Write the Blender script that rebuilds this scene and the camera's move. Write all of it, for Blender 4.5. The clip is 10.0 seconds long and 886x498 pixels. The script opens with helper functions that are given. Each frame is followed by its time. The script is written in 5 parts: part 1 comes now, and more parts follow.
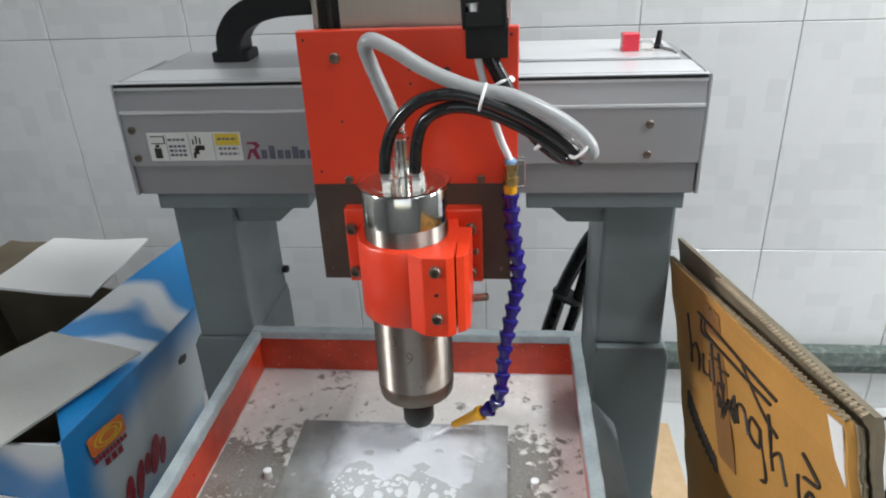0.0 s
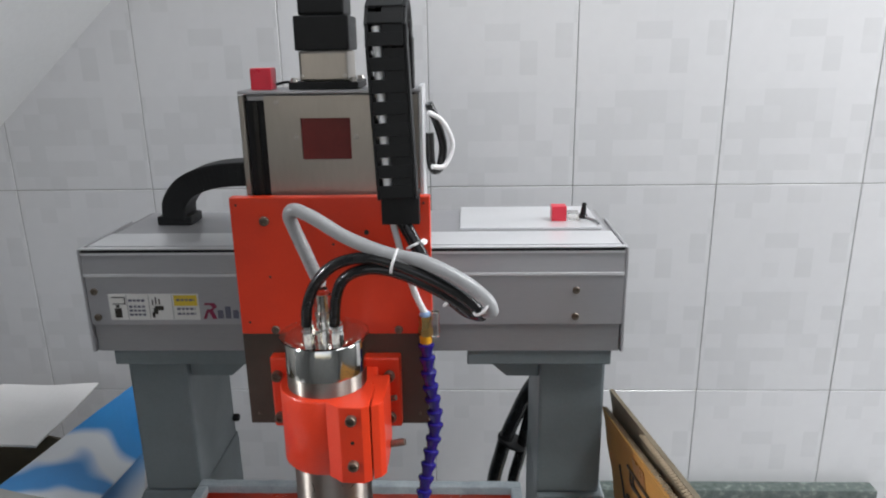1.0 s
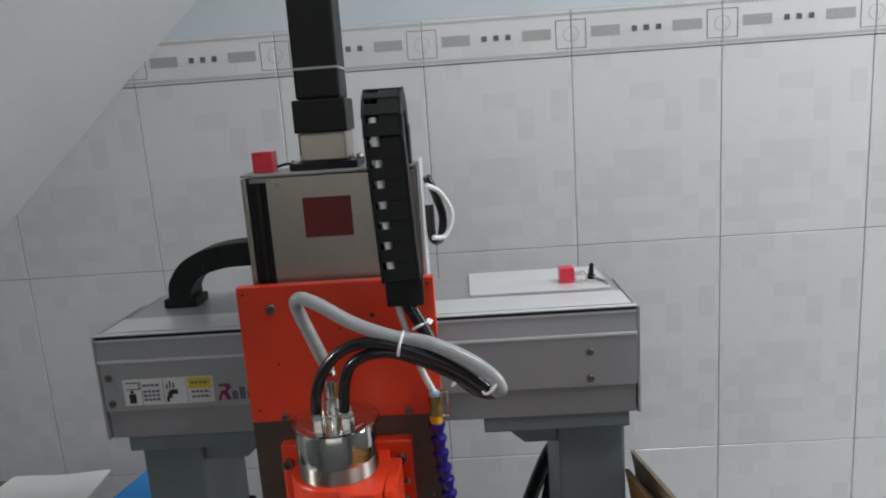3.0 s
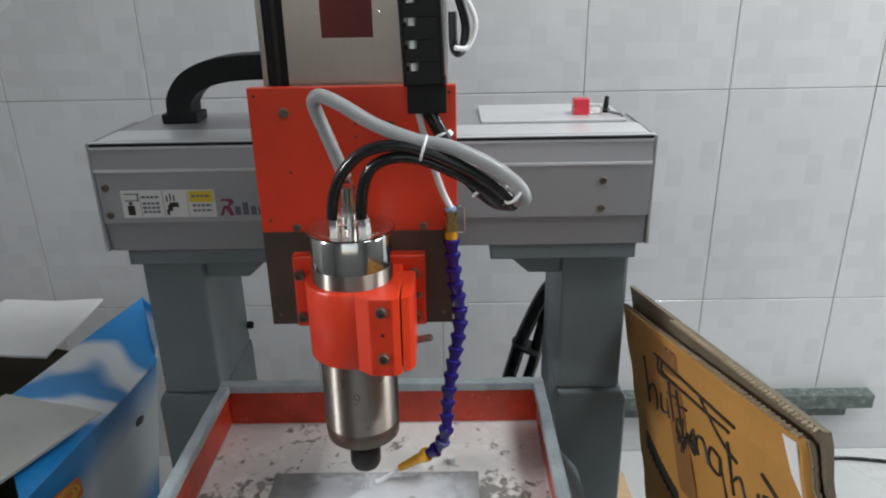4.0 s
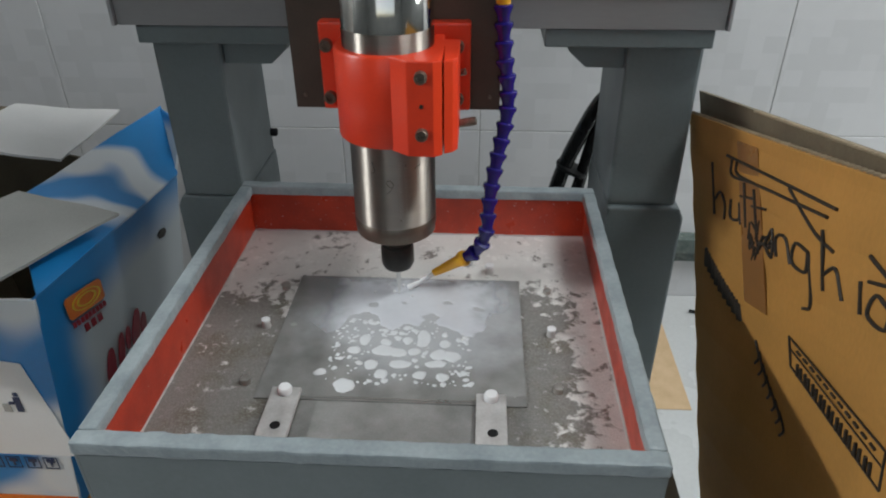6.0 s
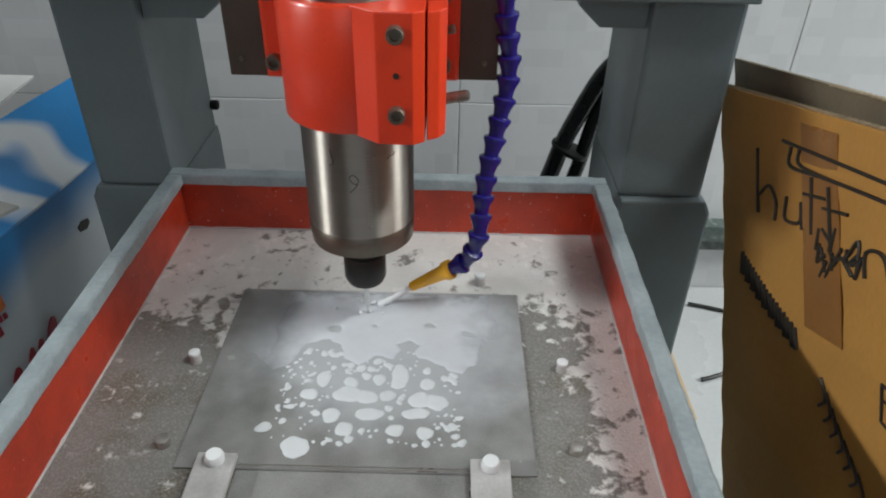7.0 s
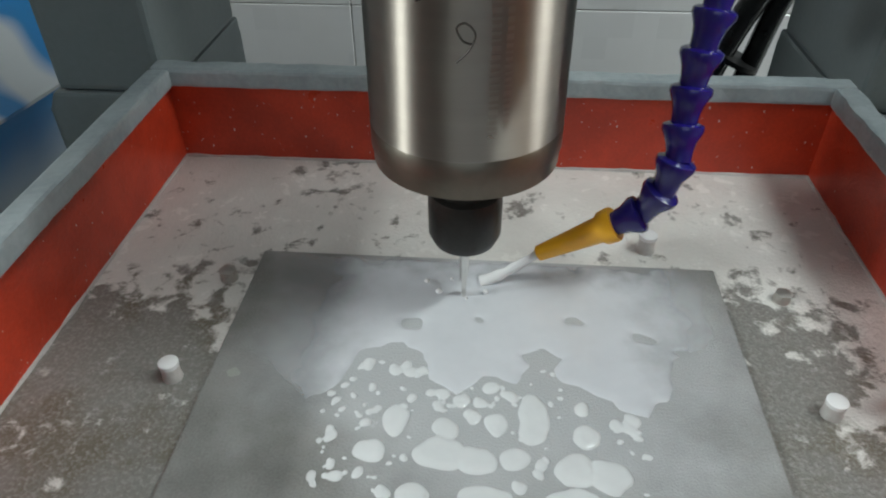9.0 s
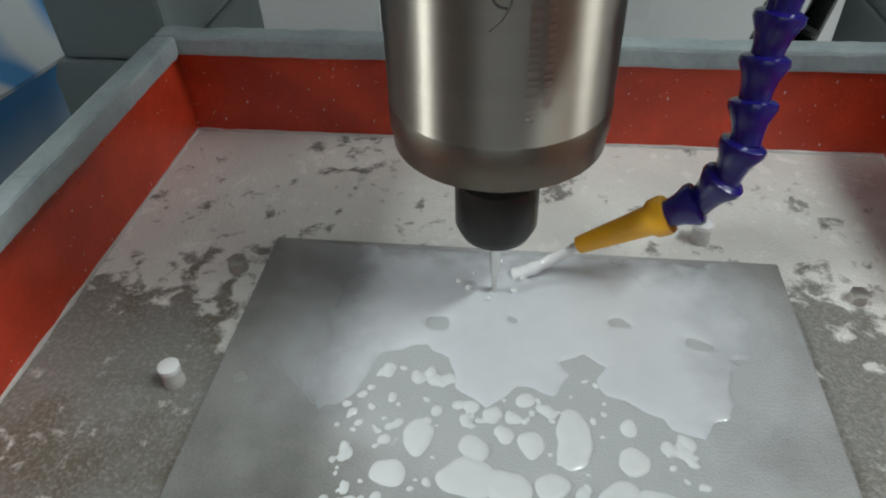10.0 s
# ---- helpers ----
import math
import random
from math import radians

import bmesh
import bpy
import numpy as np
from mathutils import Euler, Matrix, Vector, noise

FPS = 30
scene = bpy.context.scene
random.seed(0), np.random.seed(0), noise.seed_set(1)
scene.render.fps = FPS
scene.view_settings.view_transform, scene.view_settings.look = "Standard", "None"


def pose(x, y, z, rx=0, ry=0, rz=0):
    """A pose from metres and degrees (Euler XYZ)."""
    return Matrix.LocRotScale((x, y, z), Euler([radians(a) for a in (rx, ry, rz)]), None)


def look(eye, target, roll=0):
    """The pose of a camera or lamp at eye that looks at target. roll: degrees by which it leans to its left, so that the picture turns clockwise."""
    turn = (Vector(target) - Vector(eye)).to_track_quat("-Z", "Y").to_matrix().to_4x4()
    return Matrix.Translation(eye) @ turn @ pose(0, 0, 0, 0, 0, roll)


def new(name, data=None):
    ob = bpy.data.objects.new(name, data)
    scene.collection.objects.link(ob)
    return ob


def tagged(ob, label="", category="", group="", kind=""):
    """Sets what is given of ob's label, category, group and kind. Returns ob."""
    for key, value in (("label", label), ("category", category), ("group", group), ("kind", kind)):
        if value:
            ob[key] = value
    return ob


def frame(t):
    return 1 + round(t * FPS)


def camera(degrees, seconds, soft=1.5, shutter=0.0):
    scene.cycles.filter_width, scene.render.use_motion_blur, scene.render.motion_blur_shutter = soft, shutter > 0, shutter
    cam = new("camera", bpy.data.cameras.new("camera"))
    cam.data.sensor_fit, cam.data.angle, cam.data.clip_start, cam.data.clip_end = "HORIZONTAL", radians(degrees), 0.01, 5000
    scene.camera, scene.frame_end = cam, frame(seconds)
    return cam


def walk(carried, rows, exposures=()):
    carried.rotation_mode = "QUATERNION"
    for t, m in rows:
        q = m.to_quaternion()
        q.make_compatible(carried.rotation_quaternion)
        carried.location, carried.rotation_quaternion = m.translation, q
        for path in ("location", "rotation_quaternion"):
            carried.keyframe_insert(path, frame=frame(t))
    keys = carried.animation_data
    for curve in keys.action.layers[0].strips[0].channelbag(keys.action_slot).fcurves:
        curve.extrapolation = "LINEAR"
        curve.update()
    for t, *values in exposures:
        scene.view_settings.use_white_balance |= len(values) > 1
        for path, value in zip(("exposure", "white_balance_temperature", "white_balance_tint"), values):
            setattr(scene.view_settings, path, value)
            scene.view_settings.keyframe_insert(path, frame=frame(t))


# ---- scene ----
cam = camera(65.0, 10.0, soft=2.0)

PATH = [
    (0, (0.158, -0.71, 0.609), (-0.033, 1.075, -0.272), -2.4),
    (0.5, (0.164, -0.729, 0.645), (0.053, 1.139, -0.061), -0.6),
    (1, (0.177, -0.747, 0.671), (0.107, 1.17, 0.107), -0.9),
    (1.5, (0.181, -0.759, 0.688), (0.122, 1.193, 0.257), -0.8),
    (2, (0.178, -0.768, 0.707), (0.113, 1.202, 0.373), -8.7),
    (2.2, (0.196, -0.776, 0.703), (0.095, 1.203, 0.432), -10.2),
    (3.3, (0.157, -0.74, 0.66), (0.118, 1.201, 0.181), -1.3),
    (3.5, (0.147, -0.736, 0.641), (0.131, 1.189, 0.096), -0.5),
    (4, (0.13, -0.749, 0.613), (0.107, 1.116, -0.109), -1.1),
    (4.5, (0.155, -0.803, 0.589), (0.03, 1.008, -0.251), -0.9),
    (5, (0.174, -0.857, 0.565), (-0.03, 0.931, -0.309), -0.2),
    (5.5, (0.165, -0.84, 0.55), (-0.05, 0.925, -0.364), -0.0),
    (6, (0.112, -0.711, 0.504), (0.015, 0.989, -0.545), -0.3),
    (6.2, (0.097, -0.666, 0.489), (0.069, 1.002, -0.614), -0.1),
    (7.3, (0.095, -0.54, 0.43), (0.074, 1.105, -0.707), 1.7),
    (7.5, (0.084, -0.517, 0.409), (0.018, 1.108, -0.756), 1.2),
    (8, (0.057, -0.471, 0.376), (-0.09, 1.137, -0.803), 0.9),
    (8.5, (0.047, -0.42, 0.347), (-0.098, 1.193, -0.827), -0.3),
    (9, (0.044, -0.382, 0.314), (-0.087, 1.196, -0.909), -0.4),
    (9.5, (0.039, -0.354, 0.305), (-0.121, 1.199, -0.944), -1.9),
    (10, (0.041, -0.348, 0.302), (-0.168, 1.156, -1.0), -2.0),
]
EXPOSURES = [(0, 0.33, 6500, 8), (0.5, 0.46, 6500, 9), (1, 0.02, 6500, 12), (1.5, -0.12, 6500, 11), (2, -0.34, 6500, 10), (3.5, -0.44, 6500, 10), (4, -0.16, 6500, 9), (4.5, 0.11, 6500, 6), (5, 0.10, 6500, 5),
             (5.5, 0.10, 6500, 4), (6, -0.31, 6500, 7), (6.2, -0.30, 6500, 7), (7.5, -0.08, 6500, 4), (8.5, -0.17, 6500, 2), (10, -0.24, 6500, 0)]
walk(cam, [(t, look(eye, target, roll)) for t, eye, target, roll in PATH], EXPOSURES)

# ---------------------------------------------------------------- world and light
world = bpy.data.worlds.new("world")
scene.world = world
world.use_nodes = True
_wn = world.node_tree.nodes
_sky = _wn.new("ShaderNodeTexSky")
_sky.sky_type = 'NISHITA'
_sky.sun_disc = False
_sky.sun_elevation = radians(40)
_sky.sun_rotation = radians(200)
world.node_tree.links.new(_sky.outputs[0], _wn["Background"].inputs[0])
_wn["Background"].inputs[1].default_value = 0.06


def area_light(name, eye, target, w, h, watts, color):
    d = bpy.data.lights.new(name, 'AREA')
    d.shape, d.size, d.size_y, d.energy, d.color = 'RECTANGLE', w, h, watts, color
    ob = new(name, d)
    ob.matrix_world = look(eye, target)
    return ob


# a tube lamp on the west wall throws the long shadows; the south, east and ceiling lights are unseen, assumed as fill
area_light("wall_tube_light", (-1.88, -0.74, 0.98), (0.1, -0.1, 0.10), 0.36, 0.09, 29, (0.97, 0.985, 1.0))
area_light("window_light_south", (0.25, -2.45, 1.15), (0.25, 0.3, 0.25), 1.9, 1.3, 4, (0.97, 0.985, 1.0))
area_light("window_light_east", (2.35, -0.12, 1.20), (0.3, 0.1, 0.15), 0.62, 1.2, 40, (0.98, 0.99, 1.0))
area_light("ceiling_tube_light", (1.10, -0.42, 1.95), (1.05, -0.38, 0.0), 0.9, 0.10, 24, (0.95, 0.985, 1.0))


# ---------------------------------------------------------------- materials
def mat(name, c1, c2=None, rough=0.5, metal=0.0, scale=40.0, fine=400.0, bump=0.05, mix=0.5, rvar=0.12,
        coat=0.0, spec=0.5, stretch=(1, 1, 1), dist=0.001):
    """Two-tone surface with broad blotches, fine grain, uneven gloss and fine relief."""
    m = bpy.data.materials.new(name)
    m.use_nodes = True
    nt = m.node_tree
    n, l = nt.nodes, nt.links
    b = n["Principled BSDF"]
    tc = n.new("ShaderNodeTexCoord")
    mp = n.new("ShaderNodeMapping")
    mp.inputs["Scale"].default_value = stretch
    l.new(tc.outputs["Object"], mp.inputs[0])
    big = n.new("ShaderNodeTexNoise")
    big.inputs["Scale"].default_value, big.inputs["Detail"].default_value = scale, 6
    sm = n.new("ShaderNodeTexNoise")
    sm.inputs["Scale"].default_value, sm.inputs["Detail"].default_value = fine, 3
    l.new(mp.outputs[0], big.inputs["Vector"])
    l.new(mp.outputs[0], sm.inputs["Vector"])
    add = n.new("ShaderNodeMath")
    add.operation = 'MULTIPLY_ADD'
    l.new(sm.outputs["Fac"], add.inputs[0])
    add.inputs[1].default_value = 0.4
    l.new(big.outputs["Fac"], add.inputs[2])
    ramp = n.new("ShaderNodeMapRange")
    ramp.inputs["From Min"].default_value, ramp.inputs["From Max"].default_value = 0.45, 0.95
    ramp.inputs["To Max"].default_value = mix * 2
    l.new(add.outputs[0], ramp.inputs[0])
    mx = n.new("ShaderNodeMix")
    mx.data_type = 'RGBA'
    c2 = c2 or tuple(c * 0.8 for c in c1)
    mx.inputs["A"].default_value, mx.inputs["B"].default_value = (*c1, 1), (*c2, 1)
    l.new(ramp.outputs[0], mx.inputs["Factor"])
    l.new(mx.outputs["Result"], b.inputs["Base Color"])
    rr = n.new("ShaderNodeMapRange")
    rr.inputs["To Min"].default_value = max(0.02, rough - rvar)
    rr.inputs["To Max"].default_value = min(1, rough + rvar)
    l.new(big.outputs["Fac"], rr.inputs[0])
    l.new(rr.outputs[0], b.inputs["Roughness"])
    b.inputs["Metallic"].default_value = metal
    b.inputs["Coat Weight"].default_value = coat
    b.inputs["Specular IOR Level"].default_value = spec
    if bump:
        bp = n.new("ShaderNodeBump")
        bp.inputs["Strength"].default_value, bp.inputs["Distance"].default_value = bump, dist
        l.new(sm.outputs["Fac"], bp.inputs["Height"])
        l.new(bp.outputs[0], b.inputs["Normal"])
    return m


def glow(name, c, strength):
    m = bpy.data.materials.new(name)
    m.use_nodes = True
    b = m.node_tree.nodes["Principled BSDF"]
    b.inputs["Base Color"].default_value = (0.02, 0.02, 0.02, 1)
    b.inputs["Emission Color"].default_value = (*c, 1)
    b.inputs["Emission Strength"].default_value = strength
    b.inputs["Roughness"].default_value = 0.2
    return m


def clear(name, c=(1, 1, 1), rough=0.05, ior=1.45):
    m = bpy.data.materials.new(name)
    m.use_nodes = True
    b = m.node_tree.nodes["Principled BSDF"]
    b.inputs["Base Color"].default_value = (*c, 1)
    b.inputs["Transmission Weight"].default_value = 1
    b.inputs["Roughness"].default_value = rough
    b.inputs["IOR"].default_value = ior
    return m


M_GREY = mat("grey_enamel", (0.185, 0.215, 0.225), (0.150, 0.178, 0.185), 0.42, 0, 12, 260, 0.10)
M_RIM = mat("worn_rim_enamel", (0.36, 0.41, 0.43), (0.22, 0.26, 0.28), 0.35, 0, 35, 300, 0.25)
# one aluminium in three tones; bright edges and top, recess shade put in colour
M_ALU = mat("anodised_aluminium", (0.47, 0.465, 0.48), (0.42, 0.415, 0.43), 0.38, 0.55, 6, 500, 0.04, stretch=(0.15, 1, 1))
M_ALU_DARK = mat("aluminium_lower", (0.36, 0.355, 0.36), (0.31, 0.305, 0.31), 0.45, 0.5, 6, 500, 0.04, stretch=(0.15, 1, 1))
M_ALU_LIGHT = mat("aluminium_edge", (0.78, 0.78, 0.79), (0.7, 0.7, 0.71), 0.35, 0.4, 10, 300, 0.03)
M_ORANGE = mat("orange_red_paint", (0.82, 0.055, 0.016), (0.70, 0.04, 0.012), 0.36, 0, 14, 500, 0.12, coat=0.15)
M_LINER = mat("orange_tray_liner", (0.56, 0.052, 0.020), (0.38, 0.034, 0.014), 0.32, 0, 45, 500, 0.25, mix=0.6)
M_BROWN = mat("oiled_brown_steel", (0.105, 0.078, 0.062), (0.07, 0.052, 0.042), 0.42, 0.35, 20, 600, 0.1)
M_STEEL = mat("brushed_steel", (0.42, 0.385, 0.345), (0.35, 0.32, 0.285), 0.46, 1.0, 5, 60, 0.0, mix=0.25, stretch=(1, 1, 30), rvar=0.02)


def brushed_round(m, amount=1.0):
    """Fine turning marks round the upright axis: highlights run up the cylinder."""
    n, l = m.node_tree.nodes, m.node_tree.links
    t = n.new("ShaderNodeTangent")
    t.direction_type, t.axis = 'RADIAL', 'Z'
    l.new(t.outputs[0], n["Principled BSDF"].inputs["Tangent"])
    n["Principled BSDF"].inputs["Anisotropic"].default_value = amount
    n["Principled BSDF"].inputs["Anisotropic Rotation"].default_value = 0.25
    return m


brushed_round(M_STEEL)
M_CHROME = mat("polished_steel", (0.80, 0.79, 0.76), (0.70, 0.69, 0.66), 0.10, 1.0, 9, 200, 0.0, rvar=0.05)
M_COVER = mat("stainless_cover", (0.47, 0.44, 0.40), (0.40, 0.37, 0.33), 0.34, 0.9, 8, 300, 0.05, stretch=(1, 1, 0.2))
M_BLACK = mat("black_plastic", (0.007, 0.0075, 0.008), (0.012, 0.0125, 0.013), 0.5, 0, 60, 400, 0.1, spec=0.3)
M_BLACK_GLOSS = mat("black_rubber_hose", (0.012, 0.012, 0.013), (0.02, 0.02, 0.02), 0.22, 0, 60, 400, 0.05)
M_COLLET = mat("blackened_steel", (0.022, 0.021, 0.02), (0.04, 0.038, 0.035), 0.35, 0.6, 60, 500, 0.1)
M_DARKRED = mat("dark_red_window", (0.22, 0.02, 0.016), (0.16, 0.016, 0.013), 0.45, 0, 20, 300, 0.05)
M_RED = mat("red_button_plastic", (0.75, 0.03, 0.06), (0.62, 0.025, 0.05), 0.3, 0, 30, 300, 0.03)
M_GREYHOSE = mat("grey_hose", (0.36, 0.365, 0.37), (0.30, 0.305, 0.31), 0.30, 0, 40, 300, 0.06)
M_WHITE = mat("white_plastic", (0.80, 0.80, 0.80), (0.72, 0.72, 0.72), 0.4, 0, 40, 300, 0.03)
M_BRASS = mat("brass_fitting", (0.75, 0.53, 0.22), (0.62, 0.42, 0.16), 0.28, 1.0, 40, 300, 0.05)
M_CLEAR = clear("clear_plastic", (0.95, 0.94, 0.9), 0.08)
M_BLUEHOSE = mat("navy_blue_hose", (0.017, 0.011, 0.200), (0.013, 0.009, 0.155), 0.20, 0, 60, 400, 0.03, coat=0.3)
M_YELLOW = mat("yellow_nozzle", (0.90, 0.46, 0.02), (0.82, 0.40, 0.02), 0.35, 0, 60, 400, 0.03)
M_SCREW = mat("dark_screw", (0.16, 0.12, 0.09), (0.28, 0.24, 0.2), 0.35, 0.8, 200, 900, 0.2)
M_BOLT = mat("galvanised_bolt", (0.55, 0.53, 0.5), (0.40, 0.38, 0.35), 0.35, 0.8, 200, 900, 0.2)
M_GROUT = mat("grout", (0.33, 0.325, 0.315), (0.22, 0.215, 0.205), 0.9, 0, 15, 200, 0.3)
M_WALLPAINT = mat("pale_blue_wall_paint", (0.62, 0.67, 0.71), (0.57, 0.62, 0.66), 0.7, 0, 3, 200, 0.1)
# for walls and ceiling out of view, kept dark to limit bounced light
M_ROOM = mat("grey_room_paint", (0.20, 0.21, 0.21), (0.16, 0.17, 0.17), 0.8, 0, 3, 200, 0.1)
M_PLASTER = mat("white_soffit_plaster", (0.74, 0.75, 0.75), (0.66, 0.67, 0.67), 0.75, 0, 2.5, 120, 0.15)
M_TABLE = mat("pale_table_top", (0.56, 0.57, 0.57), (0.46, 0.47, 0.47), 0.28, 0, 3, 150, 0.03)
M_FLOORTILE = mat("room_floor", (0.24, 0.23, 0.21), (0.19, 0.18, 0.165), 0.5, 0, 3, 100, 0.1)
M_CARD = mat("tan_cardboard", (0.54, 0.265, 0.058), (0.40, 0.20, 0.045), 0.75, 0, 9, 350, 0.2, stretch=(1, 1, 0.5))
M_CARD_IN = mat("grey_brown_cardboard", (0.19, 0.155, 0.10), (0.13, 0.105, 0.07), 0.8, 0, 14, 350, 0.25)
M_CARD_EDGE = mat("raw_cardboard_edge", (0.34, 0.27, 0.18), (0.22, 0.17, 0.11), 0.85, 0, 60, 500, 0.3)
M_TAPE = mat("brown_packing_tape", (0.32, 0.145, 0.04), (0.26, 0.115, 0.03), 0.3, 0, 20, 300, 0.05)
M_INK = mat("black_marker_ink", (0.02, 0.016, 0.013), (0.035, 0.028, 0.02), 0.5, 0, 80, 500, 0.0)
M_FLAPGREY = mat("grey_board_flap", (0.40, 0.40, 0.38), (0.33, 0.33, 0.31), 0.75, 0, 12, 300, 0.2)
M_FLAPWHITE = mat("white_board_flap", (0.80, 0.79, 0.78), (0.73, 0.72, 0.71), 0.7, 0, 10, 300, 0.15)
M_PRINTRED = mat("dark_red_print", (0.34, 0.012, 0.03), (0.28, 0.01, 0.025), 0.45, 0, 30, 300, 0.0)
M_PRINTORANGE = mat("orange_print", (0.75, 0.22, 0.03), (0.65, 0.13, 0.02), 0.45, 0, 60, 300, 0.0)
M_PRINTNAVY = mat("navy_print", (0.01, 0.03, 0.09), (0.015, 0.04, 0.1), 0.45, 0, 30, 300, 0.0)
M_PRINTGREY = mat("grey_glaze_print", (0.36, 0.37, 0.36), (0.42, 0.43, 0.42), 0.25, 0, 300, 900, 0.0)
M_PRINTDARK = mat("dark_glaze_print", (0.10, 0.10, 0.10), (0.15, 0.15, 0.15), 0.25, 0, 100, 500, 0.0)
M_LABEL = mat("white_label", (0.74, 0.73, 0.70), (0.66, 0.65, 0.62), 0.4, 0, 30, 300, 0.0)
M_LABELYEL = mat("yellow_label", (0.75, 0.55, 0.05), (0.65, 0.47, 0.04), 0.4, 0, 30, 300, 0.0)
M_LOGORED = mat("maroon_print", (0.30, 0.03, 0.08), (0.25, 0.03, 0.07), 0.4, 0, 30, 300, 0.0)
M_LOGOGREY = mat("slate_print", (0.14, 0.14, 0.19), (0.12, 0.12, 0.16), 0.4, 0, 30, 300, 0.0)
M_GLASSEDGE = mat("dark_green_glass_edge", (0.06, 0.085, 0.075), (0.16, 0.19, 0.175), 0.25, 0, 70, 500, 0.3)
M_ETCH = mat("etched_mark", (0.46, 0.435, 0.40), (0.40, 0.38, 0.35), 0.30, 1.0, 60, 500, 0.0)
M_SCRATCH = mat("dark_scratch", (0.06, 0.05, 0.045), (0.10, 0.09, 0.08), 0.5, 0.5, 60, 500, 0.0)
M_MILK = mat("milky_coolant", (0.76, 0.78, 0.80), (0.67, 0.69, 0.71), 0.10, 0, 30, 150, 0.03, rvar=0.05)
M_FOAM = mat("white_coolant_foam", (0.86, 0.87, 0.88), (0.8, 0.81, 0.83), 0.2, 0, 60, 300, 0.1)
M_SCREENWHITE = glow("screen_white", (0.86, 0.92, 1.0), 0.95)
M_SCREENBLUE = glow("screen_blue", (0.12, 0.2, 0.45), 0.6)
M_SCREENPANE = glow("screen_pane", (0.74, 0.83, 0.95), 0.85)
M_SCREENRED = glow("screen_red", (0.9, 0.15, 0.25), 0.6)


def tile_material():
    """Glazed white tile with faint printed grey squares, scattered in patches."""
    m = mat("glazed_wall_tile", (0.70, 0.70, 0.71), (0.66, 0.66, 0.67), 0.22, 0, 4, 60, 0.02, rvar=0.06)
    n, l = m.node_tree.nodes, m.node_tree.links
    b = n["Principled BSDF"]
    base = b.inputs["Base Color"].links[0].from_socket
    tc = n.new("ShaderNodeTexCoord")
    info = n.new("ShaderNodeObjectInfo")
    sc = n.new("ShaderNodeVectorMath")
    sc.operation = 'MULTIPLY'
    sc.inputs[1].default_value = (34, 1, 36)
    l.new(tc.outputs["Object"], sc.inputs[0])
    fl = n.new("ShaderNodeVectorMath")
    fl.operation = 'FLOOR'
    l.new(sc.outputs[0], fl.inputs[0])
    wn = n.new("ShaderNodeTexWhiteNoise")
    wn.noise_dimensions = '3D'
    l.new(fl.outputs[0], wn.inputs["Vector"])
    band = n.new("ShaderNodeTexNoise")
    band.inputs["Scale"].default_value, band.inputs["Detail"].default_value = 0.16, 0
    l.new(fl.outputs[0], band.inputs["Vector"])
    a = n.new("ShaderNodeMath")
    a.operation = 'MULTIPLY_ADD'
    l.new(band.outputs["Fac"], a.inputs[0])
    a.inputs[1].default_value = 1.6
    l.new(wn.outputs["Value"], a.inputs[2])
    step = n.new("ShaderNodeMapRange")
    step.inputs["From Min"].default_value, step.inputs["From Max"].default_value = 1.25, 1.75
    step.inputs["To Max"].default_value = 0.38
    l.new(a.outputs[0], step.inputs[0])
    mx = n.new("ShaderNodeMix")
    mx.data_type = 'RGBA'
    l.new(step.outputs[0], mx.inputs["Factor"])
    l.new(base, mx.inputs["A"])
    mx.inputs["B"].default_value = (0.56, 0.565, 0.57, 1)
    hs = n.new("ShaderNodeHueSaturation")
    vr = n.new("ShaderNodeMapRange")
    vr.inputs["To Min"].default_value, vr.inputs["To Max"].default_value = 0.96, 1.04
    l.new(info.outputs["Random"], vr.inputs[0])
    l.new(vr.outputs[0], hs.inputs["Value"])
    l.new(mx.outputs["Result"], hs.inputs["Color"])
    l.new(hs.outputs[0], b.inputs["Base Color"])
    return m


